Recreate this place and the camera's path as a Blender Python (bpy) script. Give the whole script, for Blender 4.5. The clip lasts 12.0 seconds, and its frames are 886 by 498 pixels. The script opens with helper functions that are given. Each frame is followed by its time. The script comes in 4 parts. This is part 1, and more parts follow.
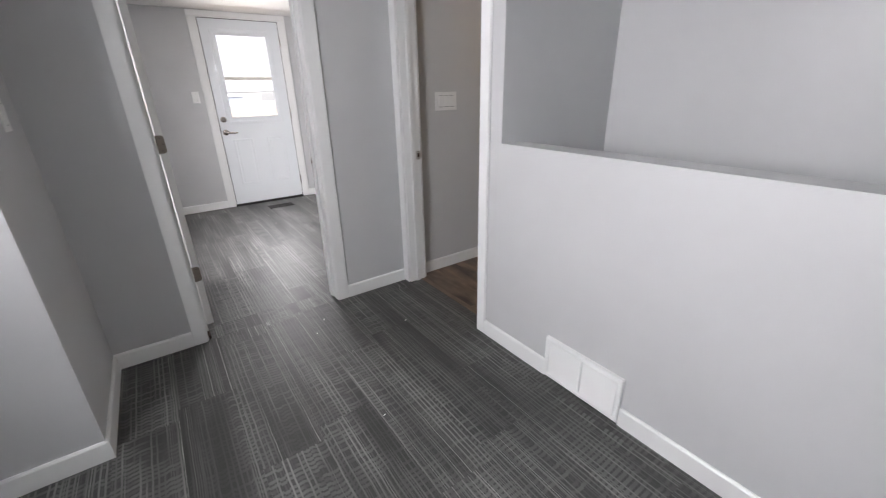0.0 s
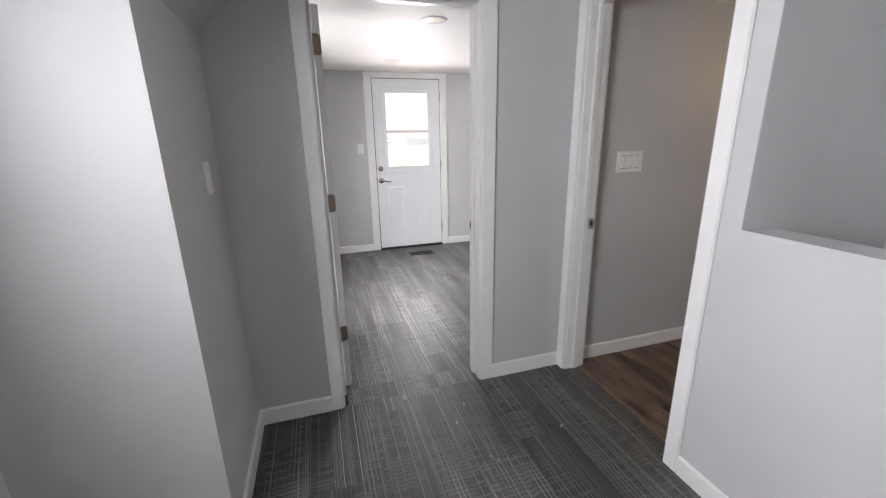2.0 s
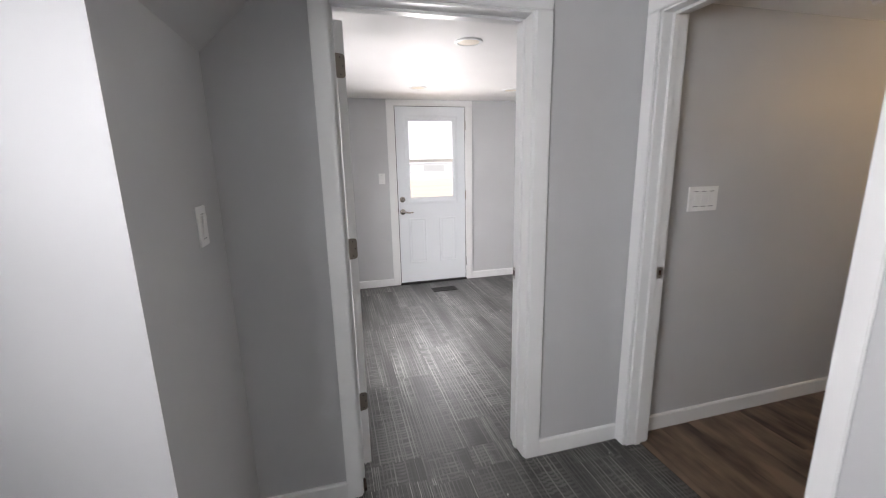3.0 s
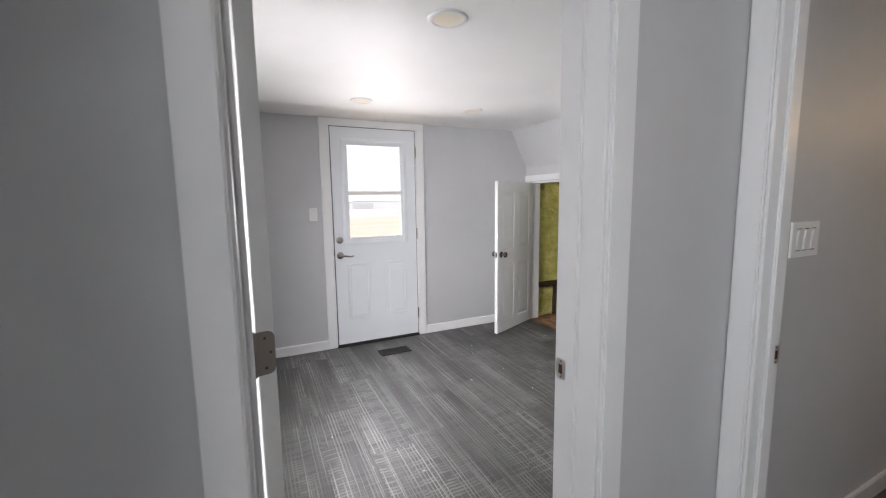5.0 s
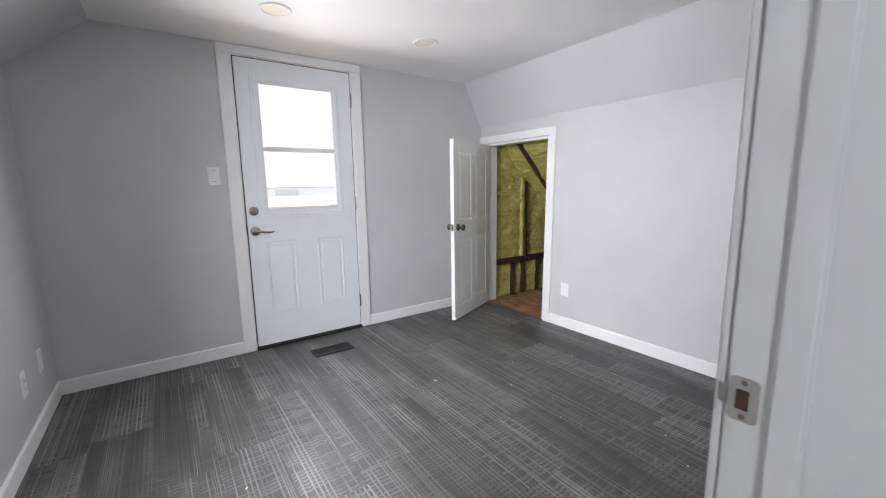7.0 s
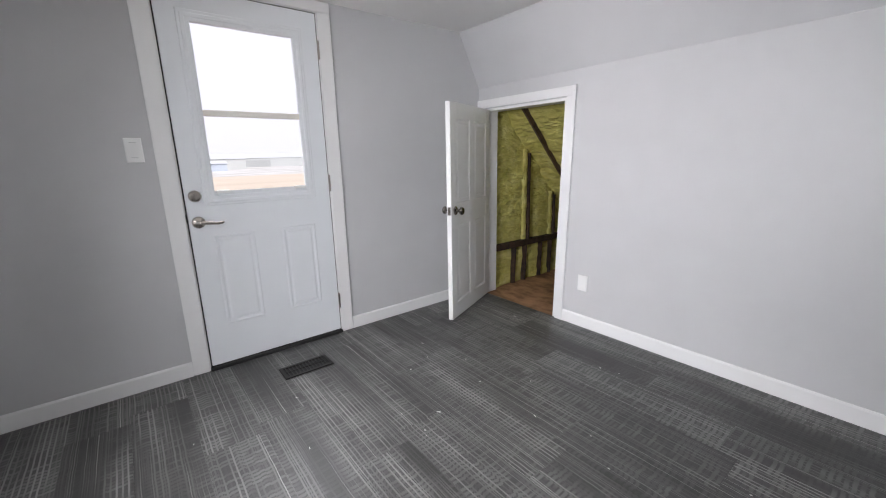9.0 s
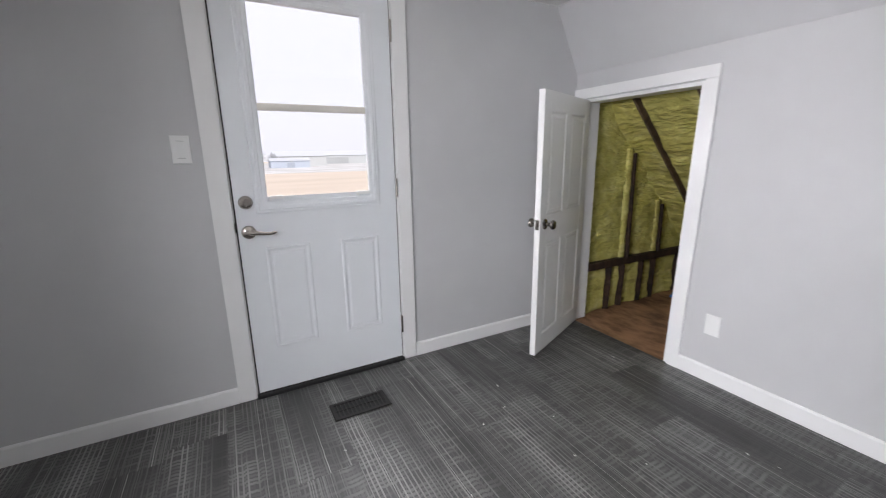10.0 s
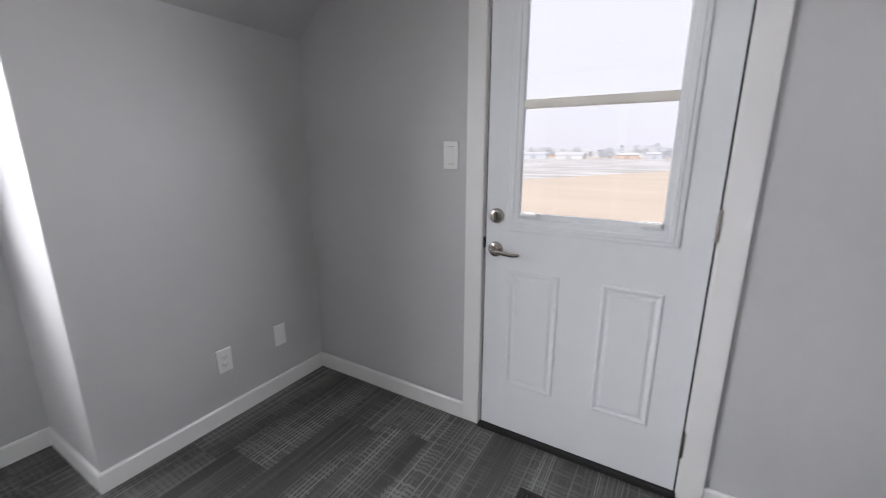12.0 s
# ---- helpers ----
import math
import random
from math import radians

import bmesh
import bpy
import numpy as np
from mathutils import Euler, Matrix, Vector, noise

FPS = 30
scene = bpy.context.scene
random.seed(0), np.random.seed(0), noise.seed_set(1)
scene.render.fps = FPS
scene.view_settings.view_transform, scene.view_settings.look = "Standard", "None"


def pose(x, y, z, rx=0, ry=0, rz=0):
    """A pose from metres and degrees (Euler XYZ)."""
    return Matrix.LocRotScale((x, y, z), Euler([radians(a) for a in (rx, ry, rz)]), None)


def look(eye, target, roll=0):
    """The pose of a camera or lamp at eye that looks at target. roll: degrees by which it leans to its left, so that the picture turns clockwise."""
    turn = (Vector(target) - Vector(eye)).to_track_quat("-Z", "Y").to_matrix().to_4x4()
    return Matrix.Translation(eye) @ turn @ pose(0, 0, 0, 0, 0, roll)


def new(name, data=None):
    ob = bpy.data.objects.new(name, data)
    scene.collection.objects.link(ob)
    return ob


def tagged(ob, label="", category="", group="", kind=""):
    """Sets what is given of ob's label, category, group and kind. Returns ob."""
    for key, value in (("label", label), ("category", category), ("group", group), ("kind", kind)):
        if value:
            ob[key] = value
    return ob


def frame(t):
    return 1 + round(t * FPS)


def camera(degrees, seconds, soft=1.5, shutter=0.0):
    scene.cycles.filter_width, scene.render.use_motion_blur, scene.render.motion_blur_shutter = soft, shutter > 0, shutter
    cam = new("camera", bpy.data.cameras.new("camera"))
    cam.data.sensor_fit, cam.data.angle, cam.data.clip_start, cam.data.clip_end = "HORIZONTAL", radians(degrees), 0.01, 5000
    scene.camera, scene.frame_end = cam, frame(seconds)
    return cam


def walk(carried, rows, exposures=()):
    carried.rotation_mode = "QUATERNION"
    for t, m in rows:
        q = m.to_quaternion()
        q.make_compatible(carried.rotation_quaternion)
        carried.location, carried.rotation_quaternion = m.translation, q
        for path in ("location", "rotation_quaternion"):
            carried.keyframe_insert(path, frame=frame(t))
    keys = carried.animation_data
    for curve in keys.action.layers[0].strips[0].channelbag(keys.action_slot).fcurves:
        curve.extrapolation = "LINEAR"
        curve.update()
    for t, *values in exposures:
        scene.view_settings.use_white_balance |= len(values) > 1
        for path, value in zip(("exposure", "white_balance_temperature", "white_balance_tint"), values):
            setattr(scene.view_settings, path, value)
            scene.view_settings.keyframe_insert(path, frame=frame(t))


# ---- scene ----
cam = camera(96.2, 12.0, soft=1.1, shutter=0.3)
PATH = [
    (0, (0.003, 0.05, 1.305), (1.071, 1.566, 0.556), -1.2),
    (0.5, (-0.031, 0.092, 1.332), (0.882, 1.721, 0.615), -1.3),
    (1, (-0.056, 0.156, 1.358), (0.719, 1.877, 0.696), -1.2),
    (1.5, (-0.053, 0.293, 1.366), (0.608, 2.082, 0.765), -1.0),
    (2, (-0.02, 0.488, 1.38), (0.551, 2.327, 0.838), -1.1),
    (2.5, (0.003, 0.642, 1.393), (0.519, 2.513, 0.912), -1.1),
    (3, (-0.02, 0.853, 1.416), (0.488, 2.742, 0.997), -1.2),
    (3.5, (-0.068, 1.071, 1.431), (0.482, 2.96, 1.072), -1.2),
    (5.5, (0.088, 1.884, 1.323), (1.029, 3.635, 1.102), -0.8),
    (6, (0.127, 2.036, 1.269), (1.142, 3.743, 1.039), -0.8),
    (6.5, (0.154, 2.183, 1.212), (1.238, 3.843, 0.949), -0.8),
    (7, (0.206, 2.353, 1.174), (1.343, 3.969, 0.862), -0.9),
    (9, (0.452, 2.898, 1.208), (1.655, 4.429, 0.75), -1.2),
    (9.5, (0.546, 3.102, 1.222), (1.66, 4.697, 0.757), -1.0),
    (10, (0.666, 3.33, 1.225), (1.588, 5.044, 0.764), -0.9),
    (10.5, (0.82, 3.501, 1.231), (1.431, 5.348, 0.768), -0.6),
    (11, (1.031, 3.62, 1.244), (1.119, 5.563, 0.777), -0.7),
    (11.5, (1.199, 3.756, 1.255), (0.741, 5.646, 0.785), -0.2),
    (12, (1.384, 3.897, 1.277), (0.391, 5.568, 0.804), 0.1),
]
walk(cam, [(t, look(eye, target, roll)) for t, eye, target, roll in PATH], exposures=[(0, 1.53, 6600, 13), (3.5, 1.47, 6650, 13), (5.5, 1.28, 6450, 12), (7.0, 1.26, 6350, 12), (9.0, 1.12, 6400, 12), (12, 0.97, 6400, 12)])

# ---------------------------------------------------------------- world and light
world = bpy.data.worlds.new("sky")
scene.world = world
world.use_nodes = True
wn, wl = world.node_tree.nodes, world.node_tree.links
sky = wn.new("ShaderNodeTexSky")
sky.sky_type = "NISHITA"
sky.sun_disc = False
sky.sun_elevation, sky.sun_rotation = radians(45), radians(170)
sky.air_density, sky.dust_density, sky.ozone_density = 1.0, 4.0, 0.6
wn["Background"].inputs["Strength"].default_value = 0.085
overcast = wn.new("ShaderNodeMix")
overcast.data_type = "RGBA"
overcast.inputs[0].default_value = 0.92
overcast.inputs[7].default_value = (6.0, 5.95, 6.5, 1)
wl.new(sky.outputs["Color"], overcast.inputs[6])
wl.new(overcast.outputs[2], wn["Background"].inputs["Color"])

sun = new("sun", bpy.data.lights.new("sun", "SUN"))
sun.data.energy, sun.data.angle, sun.data.color = 2.0, radians(25), (1.0, 0.97, 0.93)
sun.matrix_world = look((1.5, -8, 8), (0, 0, 0))


def window_light(name, centre, target, w, h, watts, colour, spread):
    """Sky light that enters by a real window opening."""
    data = bpy.data.lights.new(name, "AREA")
    data.shape, data.size, data.size_y, data.energy, data.color = "RECTANGLE", w, h, watts, colour
    data.spread = radians(spread)
    ob = new(name, data)
    ob.matrix_world = look(centre, target)
    return ob


DAY = (0.975, 0.975, 1.0)
window_light("hall_window_light", (-1.12, 0.60, 1.58), (0.0, 0.60, 1.25), 1.05, 0.70, 12.0, (0.93, 0.96, 1.0), 165)
window_light("room_window_light", (-1.08, 3.44, 1.44), (0.0, 3.56, 1.00), 0.95, 0.62, 16.0, DAY, 114)
window_light("door_glass_light", (1.09, 5.37, 1.31), (1.09, 4.36, 1.10), 0.48, 0.48, 7.2, DAY, 168)
window_light("door_field_light", (1.09, 5.36, 1.46), (1.09, 4.6, 1.90), 0.48, 0.20, 0.45, (1.0, 0.80, 0.58), 150)
# added point light for the landing's warm glow, whose source is out of view
warm = new("landing_glow_light", bpy.data.lights.new("landing_glow_light", "POINT"))
warm.data.energy, warm.data.color, warm.data.shadow_soft_size = 1.35, (1.0, 0.68, 0.36), 0.05
warm.matrix_world = pose(3.16, 1.72, 1.80)


# ---------------------------------------------------------------- materials
def material(name, colour, rough=0.5, metal=0.0, spec=0.5):
    m = bpy.data.materials.new(name)
    m.use_nodes = True
    b = m.node_tree.nodes["Principled BSDF"]
    b.inputs["Base Color"].default_value = (*colour, 1)
    b.inputs["Roughness"].default_value = rough
    b.inputs["Metallic"].default_value = metal
    b.inputs["Specular IOR Level"].default_value = spec
    return m


class Net:
    """Short hand for a material's nodes."""

    def __init__(self, m):
        self.t, self.b = m.node_tree, m.node_tree.nodes["Principled BSDF"]

    def node(self, kind, **sets):
        n = self.t.nodes.new(kind)
        for k, v in sets.items():
            n.inputs[k.replace("_", " ")].default_value = v
        return n

    def link(self, a, b):
        self.t.links.new(a, b)

    def coords(self, kind="Object"):
        return self.t.nodes.new("ShaderNodeTexCoord").outputs[kind]

    def scaled(self, vec, s):
        n = self.t.nodes.new("ShaderNodeMapping")
        n.inputs["Scale"].default_value = s
        self.link(vec, n.inputs["Vector"])
        return n.outputs["Vector"]

    def noise(self, vec, scale, detail=2.0, rough=0.5):
        n = self.node("ShaderNodeTexNoise", Scale=scale, Detail=detail, Roughness=rough)
        self.link(vec, n.inputs["Vector"])
        return n.outputs["Fac"]

    def ramp(self, fac, stops):
        n = self.t.nodes.new("ShaderNodeValToRGB")
        e = n.color_ramp.elements
        while len(e) < len(stops):
            e.new(0.5)
        for el, (p, c) in zip(e, stops):
            el.position, el.color = p, (*((c,) * 3 if isinstance(c, float) else c), 1)
        self.link(fac, n.inputs["Fac"])
        return n.outputs["Color"]

    def math(self, op, a, b):
        n = self.t.nodes.new("ShaderNodeMath")
        n.operation = op
        for i, v in enumerate((a, b)):
            if isinstance(v, (int, float)):
                n.inputs[i].default_value = v
            else:
                self.link(v, n.inputs[i])
        return n.outputs[0]

    def mix(self, fac, a, b, blend="MIX"):
        n = self.t.nodes.new("ShaderNodeMix")
        n.data_type, n.blend_type = "RGBA", blend
        for i, v in ((0, fac), (6, a), (7, b)):
            if isinstance(v, (int, float)):
                n.inputs[i].default_value = v
            elif isinstance(v, tuple):
                n.inputs[i].default_value = (*v, 1)
            else:
                self.link(v, n.inputs[i])
        return n.outputs[2]

    def bump(self, height, strength, distance):
        n = self.node("ShaderNodeBump", Strength=strength, Distance=distance)
        self.link(height, n.inputs["Height"])
        self.link(n.outputs["Normal"], self.b.inputs["Normal"])


def painted(name, colour, rough, bump, vary=0.03, fine=260):
    """Rolled or brushed paint: faint mottling, roller stipple, uneven sheen."""
    m = material(name, colour, rough)
    n = Net(m)
    v = n.coords()
    big = n.noise(v, 1.7, 3)
    dark = tuple(c * (1 - vary) for c in colour)
    lite = tuple(min(1, c * (1 + vary)) for c in colour)
    n.link(n.ramp(big, [(0.3, dark), (0.7, lite)]), n.b.inputs["Base Color"])
    n.link(n.math("ADD", n.math("MULTIPLY", n.noise(v, 5, 2), 0.05), rough - 0.025), n.b.inputs["Roughness"])
    if bump:
        n.bump(n.noise(v, fine, 2), bump, 0.0015)
    return m


WALL = painted("wall_paint_grey", (0.545, 0.545, 0.552), 0.46, 0.10)
CEIL = painted("ceiling_paint_white", (0.85, 0.84, 0.825), 0.6, 0.15)
TRIM = painted("trim_paint_white", (0.80, 0.80, 0.795), 0.30, 0.0, 0.012, 90)
DOORP = painted("door_paint_white", (0.76, 0.785, 0.81), 0.32, 0.03, 0.012, 220)
LEAFP = painted("panel_door_paint", (0.80, 0.80, 0.79), 0.32, 0.0, 0.012, 120)
PLASTIC = material("white_plastic", (0.82, 0.82, 0.81), 0.3)
SLOT = material("dark_slot", (0.008, 0.008, 0.008), 0.8)
NICKEL = material("satin_nickel", (0.44, 0.405, 0.37), 0.24, 1.0)
HINGE = material("hinge_nickel", (0.27, 0.235, 0.20), 0.5, 0.75)
SCREW = material("dark_screw", (0.06, 0.052, 0.045), 0.5, 0.6)
# knob metal is darkened to hold the dim surroundings it mirrors
KNOBM = material("nickel_dark_mirrored", (0.22, 0.20, 0.18), 0.22, 1.0)
RUBBER = material("black_rubber", (0.015, 0.015, 0.015), 0.7)
REGISTER = material("dark_bronze_register", (0.016, 0.015, 0.014), 0.5, 0.0, 0.25)
CRUMB = material("drywall_crumb", (0.75, 0.74, 0.70), 0.9)

GLASS = bpy.data.materials.new("clear_glass")
GLASS.use_nodes = True
g = GLASS.node_tree.nodes["Principled BSDF"]
g.inputs["Base Color"].default_value = (1, 1, 1, 1)
g.inputs["Roughness"].default_value = 0.0
g.inputs["Transmission Weight"].default_value = 1.0
g.inputs["IOR"].default_value = 1.45


def carpet_material():
    """Grey plank flooring with light broken lines along each plank and a cross hatch that comes and goes."""
    m = material("woven_plank", (0.1, 0.1, 0.1), 0.45, 0, 0.45)
    n = Net(m)
    info = n.t.nodes.new("ShaderNodeObjectInfo").outputs["Random"]
    shift = n.t.nodes.new("ShaderNodeCombineXYZ")
    n.link(n.math("MULTIPLY", info, 37.0), shift.inputs[0])
    n.link(n.math("MULTIPLY", info, 91.0), shift.inputs[1])
    add = n.t.nodes.new("ShaderNodeVectorMath")
    n.link(n.coords(), add.inputs[0])
    n.link(shift.outputs[0], add.inputs[1])
    v = add.outputs[0]
    split = n.t.nodes.new("ShaderNodeSeparateXYZ")
    n.link(v, split.inputs[0])
    wob = n.math("MULTIPLY", n.noise(n.scaled(v, (6, 9, 1)), 1.0, 1.0), 0.006)
    px, py = n.math("ADD", split.outputs[0], wob), n.math("ADD", split.outputs[1], wob)

    def threads(pos, other, pitch, width, keep, run):
        """Thin light threads at an even pitch, each present or missing at random and broken along its run."""
        u = n.math("DIVIDE", pos, pitch)
        row = n.math("FLOOR", u, 0)
        at = n.math("ABSOLUTE", n.math("SUBTRACT", n.math("FRACT", u, 0), 0.5), 0)
        line = n.ramp(at, [(width * 0.72, 1.0), (width * 0.98, 0.0)])
        rnd = n.t.nodes.new("ShaderNodeTexWhiteNoise")
        rnd.noise_dimensions = "1D"
        n.link(row, rnd.inputs["W"])
        there = n.ramp(rnd.outputs["Value"], [(keep, 1.0), (keep + 0.25, 0.25)])
        cell = n.t.nodes.new("ShaderNodeCombineXYZ")
        n.link(n.math("MULTIPLY", other, run), cell.inputs[0])
        n.link(n.math("MULTIPLY", row, 3.7), cell.inputs[1])
        breaks = n.ramp(n.noise(cell.outputs[0], 1.0, 1.0), [(0.38, 0.1), (0.52, 1.0)])
        return n.math("MULTIPLY", n.math("MULTIPLY", line, there), breaks)

    column = n.math("FLOOR", n.math("DIVIDE", px, 0.0185), 0)
    jog = n.t.nodes.new("ShaderNodeTexWhiteNoise")
    jog.noise_dimensions = "1D"
    n.link(column, jog.inputs["W"])
    pj = n.math("ADD", py, n.math("MULTIPLY", jog.outputs["Value"], 0.007))
    along = threads(px, py, 0.0185, 0.20, 0.70, 1.2)
    fine = threads(px, py, 0.0074, 0.20, 0.50, 1.6)
    bold = threads(px, py, 0.037, 0.052, 0.60, 0.35)
    across = threads(pj, px, 0.0215, 0.38, 0.92, 7.0)
    zone = n.ramp(n.noise(n.scaled(v, (8.0, 0.7, 1)), 1.0, 1.0), [(0.42, 0.0), (0.66, 1.0)])
    zone2 = n.ramp(n.math("ADD", n.math("MULTIPLY", n.noise(n.scaled(v, (5.2, 0.85, 5)), 1.0, 2.0), 0.90), n.math("MULTIPLY", info, 0.10)), [(0.34, 0.10), (0.66, 1.0)])
    stripes = n.math("MULTIPLY", n.math("MAXIMUM", n.math("MULTIPLY", fine, 0.40), n.math("MULTIPLY", bold, 1.30)), zone)
    hatch = n.math("MULTIPLY", n.math("MAXIMUM", n.math("MULTIPLY", along, 0.80), n.math("MULTIPLY", across, 0.42)), zone2)
    lines = n.math("MAXIMUM", stripes, hatch)
    grain = n.noise(n.scaled(v, (520, 300, 1)), 1.0, 2)
    base = n.ramp(grain, [(0.3, (0.022, 0.0215, 0.0203)), (0.7, (0.045, 0.044, 0.042))])
    tone = n.ramp(info, [(0.0, 0.92), (1.0, 1.08)])
    base = n.mix(1.0, base, tone, "MULTIPLY")
    base = n.mix(n.math("MULTIPLY", zone2, 0.25), base, (0.105, 0.104, 0.100))
    n.link(n.mix(n.math("MULTIPLY", lines, 0.75), base, (0.36, 0.355, 0.343)), n.b.inputs["Base Color"])
    n.link(n.math("SUBTRACT", n.math("ADD", n.math("MULTIPLY", grain, 0.16), 0.40), n.math("MULTIPLY", lines, 0.05)), n.b.inputs["Roughness"])
    n.bump(n.math("ADD", lines, n.math("MULTIPLY", grain, 0.5)), 0.16, 0.0012)
    return m


def wood_material(name, dark, lite, rough, grain=(30, 2.2, 30), blots=6.0):
    m = material(name, lite, rough)
    n = Net(m)
    info = n.t.nodes.new("ShaderNodeObjectInfo").outputs["Random"]
    shift = n.t.nodes.new("ShaderNodeCombineXYZ")
    for i in range(3):
        n.link(n.math("MULTIPLY", info, 17.0 + 9 * i), shift.inputs[i])
    add = n.t.nodes.new("ShaderNodeVectorMath")
    n.link(n.coords(), add.inputs[0])
    n.link(shift.outputs[0], add.inputs[1])
    v = add.outputs[0]
    streak = n.noise(n.scaled(v, grain), 1.0, 4, 0.6)
    blot = n.noise(n.scaled(v, (1.0, 0.45, 1.0)), blots, 3)
    f = n.math("ADD", n.math("MULTIPLY", streak, 0.5), n.math("MULTIPLY", blot, 0.5))
    n.link(n.ramp(f, [(0.38, dark), (0.60, lite)]), n.b.inputs["Base Color"])
    n.bump(streak, 0.2, 0.001)
    return m


def foam_material():
    m = material("spray_foam", (0.42, 0.38, 0.10), 0.48)
    n = Net(m)
    v = n.coords()
    lump = n.noise(v, 9, 4, 0.6)
    n.link(n.ramp(lump, [(0.3, (0.40, 0.36, 0.085)), (0.5, (0.52, 0.475, 0.14)), (0.72, (0.64, 0.60, 0.25))]), n.b.inputs["Base Color"])
    n.bump(n.noise(n.scaled(v, (9, 9, 20)), 1.4, 3, 0.5), 0.9, 0.030)
    return m


CARPET = carpet_material()
BROWNWOOD = wood_material("brown_vinyl_plank", (0.030, 0.017, 0.010), (0.20, 0.135, 0.092), 0.4, (11, 1.6, 11), 9.0)
STUD = wood_material("old_framing_lumber", (0.035, 0.02, 0.012), (0.11, 0.065, 0.035), 0.75)
TIMBER = wood_material("dark_stained_lumber", (0.010, 0.006, 0.004), (0.055, 0.028, 0.015), 0.75)
PLY = wood_material("reddish_floor_sheathing", (0.15, 0.075, 0.038), (0.42, 0.235, 0.125), 0.7, (4, 4, 4), 16.0)
FOAM = foam_material()


# ---------------------------------------------------------------- mesh helpers
def add_box(bm, x0, x1, y0, y1, z0, z1):
    vs = [bm.verts.new(p) for p in ((x0, y0, z0), (x1, y0, z0), (x1, y1, z0), (x0, y1, z0), (x0, y0, z1), (x1, y0, z1), (x1, y1, z1), (x0, y1, z1))]
    return [bm.faces.new([vs[i] for i in f]) for f in ((3, 2, 1, 0), (4, 5, 6, 7), (0, 1, 5, 4), (1, 2, 6, 5), (2, 3, 7, 6), (3, 0, 4, 7))]


def rounded(bm, width, segments=2):
    bmesh.ops.bevel(bm, geom=list(bm.edges), offset=width, segments=segments, affect="EDGES", clamp_overlap=True)


def boxes(*some, bevel=0.0):
    bm = bmesh.new()
    for b in some:
        add_box(bm, *b)
    if bevel:
        rounded(bm, bevel)
    return bm


def prism(profile, axis, a, b):
    """A profile of (u, v) points drawn out from a to b along axis 'x', 'y' or 'z'."""
    bm = bmesh.new()
    put = {"x": lambda u, v, w: (w, u, v), "y": lambda u, v, w: (u, w, v), "z": lambda u, v, w: (u, v, w)}[axis]
    lo = [bm.verts.new(put(u, v, a)) for u, v in profile]
    hi = [bm.verts.new(put(u, v, b)) for u, v in profile]
    n = len(profile)
    bm.faces.new(lo), bm.faces.new(hi[::-1])
    for i in range(n):
        bm.faces.new((lo[i], hi[i], hi[(i + 1) % n], lo[(i + 1) % n]))
    bmesh.ops.recalc_face_normals(bm, faces=list(bm.faces))
    return bm


def lathe(profile, steps=28):
    """Turns (radius, height) points round z."""
    bm = bmesh.new()
    rings = []
    for r, h in profile:
        rings.append([bm.verts.new((r * math.cos(2 * math.pi * k / steps), r * math.sin(2 * math.pi * k / steps), h)) for k in range(steps)])
    for a, b in zip(rings, rings[1:]):
        for k in range(steps):
            bm.faces.new((a[k], a[(k + 1) % steps], b[(k + 1) % steps], b[k]))
    bm.faces.new(rings[0][::-1]), bm.faces.new(rings[-1])
    bmesh.ops.remove_doubles(bm, verts=list(bm.verts), dist=1e-6)
    bmesh.ops.recalc_face_normals(bm, faces=list(bm.faces))
    return bm


def moved(bm, m):
    bmesh.ops.transform(bm, matrix=m, verts=list(bm.verts))
    return bm


def merged(*bms):
    out = bmesh.new()
    for b in bms:
        me = bpy.data.meshes.new("tmp")
        b.to_mesh(me)
        out.from_mesh(me)
        bpy.data.meshes.remove(me)
    return out


def mesh_of(name, bm, material_, smooth=False):
    me = bpy.data.meshes.new(name)
    bm.to_mesh(me)
    bm.free()
    me.materials.append(material_)
    if smooth:
        for p in me.polygons:
            p.use_smooth = True
        me.set_sharp_from_angle(angle=radians(35))
    return me


def part(name, bm, material_, parent, label="", smooth=False):
    ob = new(name, mesh_of(name, bm, material_, smooth))
    ob.parent = parent
    return tagged(ob, label)


def structure(name, bm, material_, label, category, smooth=False):
    return tagged(new(name, mesh_of(name, bm, material_, smooth)), label, category, kind="structure")


def thing(name, label, category, m, group="", kind=""):
    ob = new(name)
    ob.matrix_basis = m
    return tagged(ob, label, category, group, kind)


# ---------------------------------------------------------------- structure
XL, XR = -0.390, 2.850          # knee walls of the room
XH = -0.405                     # knee wall of the hall
YH, YD = 2.388, 2.535           # doorway wall, hall face and room face
YE = 5.43                       # gable wall, room face
ZC = 2.122                      # flat ceiling
DX0, DX1, DZ = 0.01, 0.775, 1.980  # bedroom doorway
EX0, EX1, EZ = 0.672, 1.514, 2.062  # outside doorway
XO, XO2 = 1.308, 1.433           # wall between hall and stair
OY0, OY1, OZ = 1.566, 2.312, 1.995  # opening to the landing
HY, HZ = 1.419, 1.065            # half wall: end of the opening over it, and its height
AY0, AY1, AZ = 4.598, 5.345, 1.568  # attic doorway; its near side leans by ALEAN
ALEAN = -0.024
ALY, ALX = 4.322, -0.91          # room dormer
HLY, HLX = 1.735, -0.95         # hall dormer
XW = 2.115                       # far wall of the stair well

WR0, WR1 = 2.95, 4.05          # dormer windows, in the room and in the hall
WH0, WH1 = 0.05, 1.15
WZ0, WZ1 = 1.20, 1.96           # sill and head in the hall
RZ0, RZ1 = 1.03, 1.76           # sill and head in the room

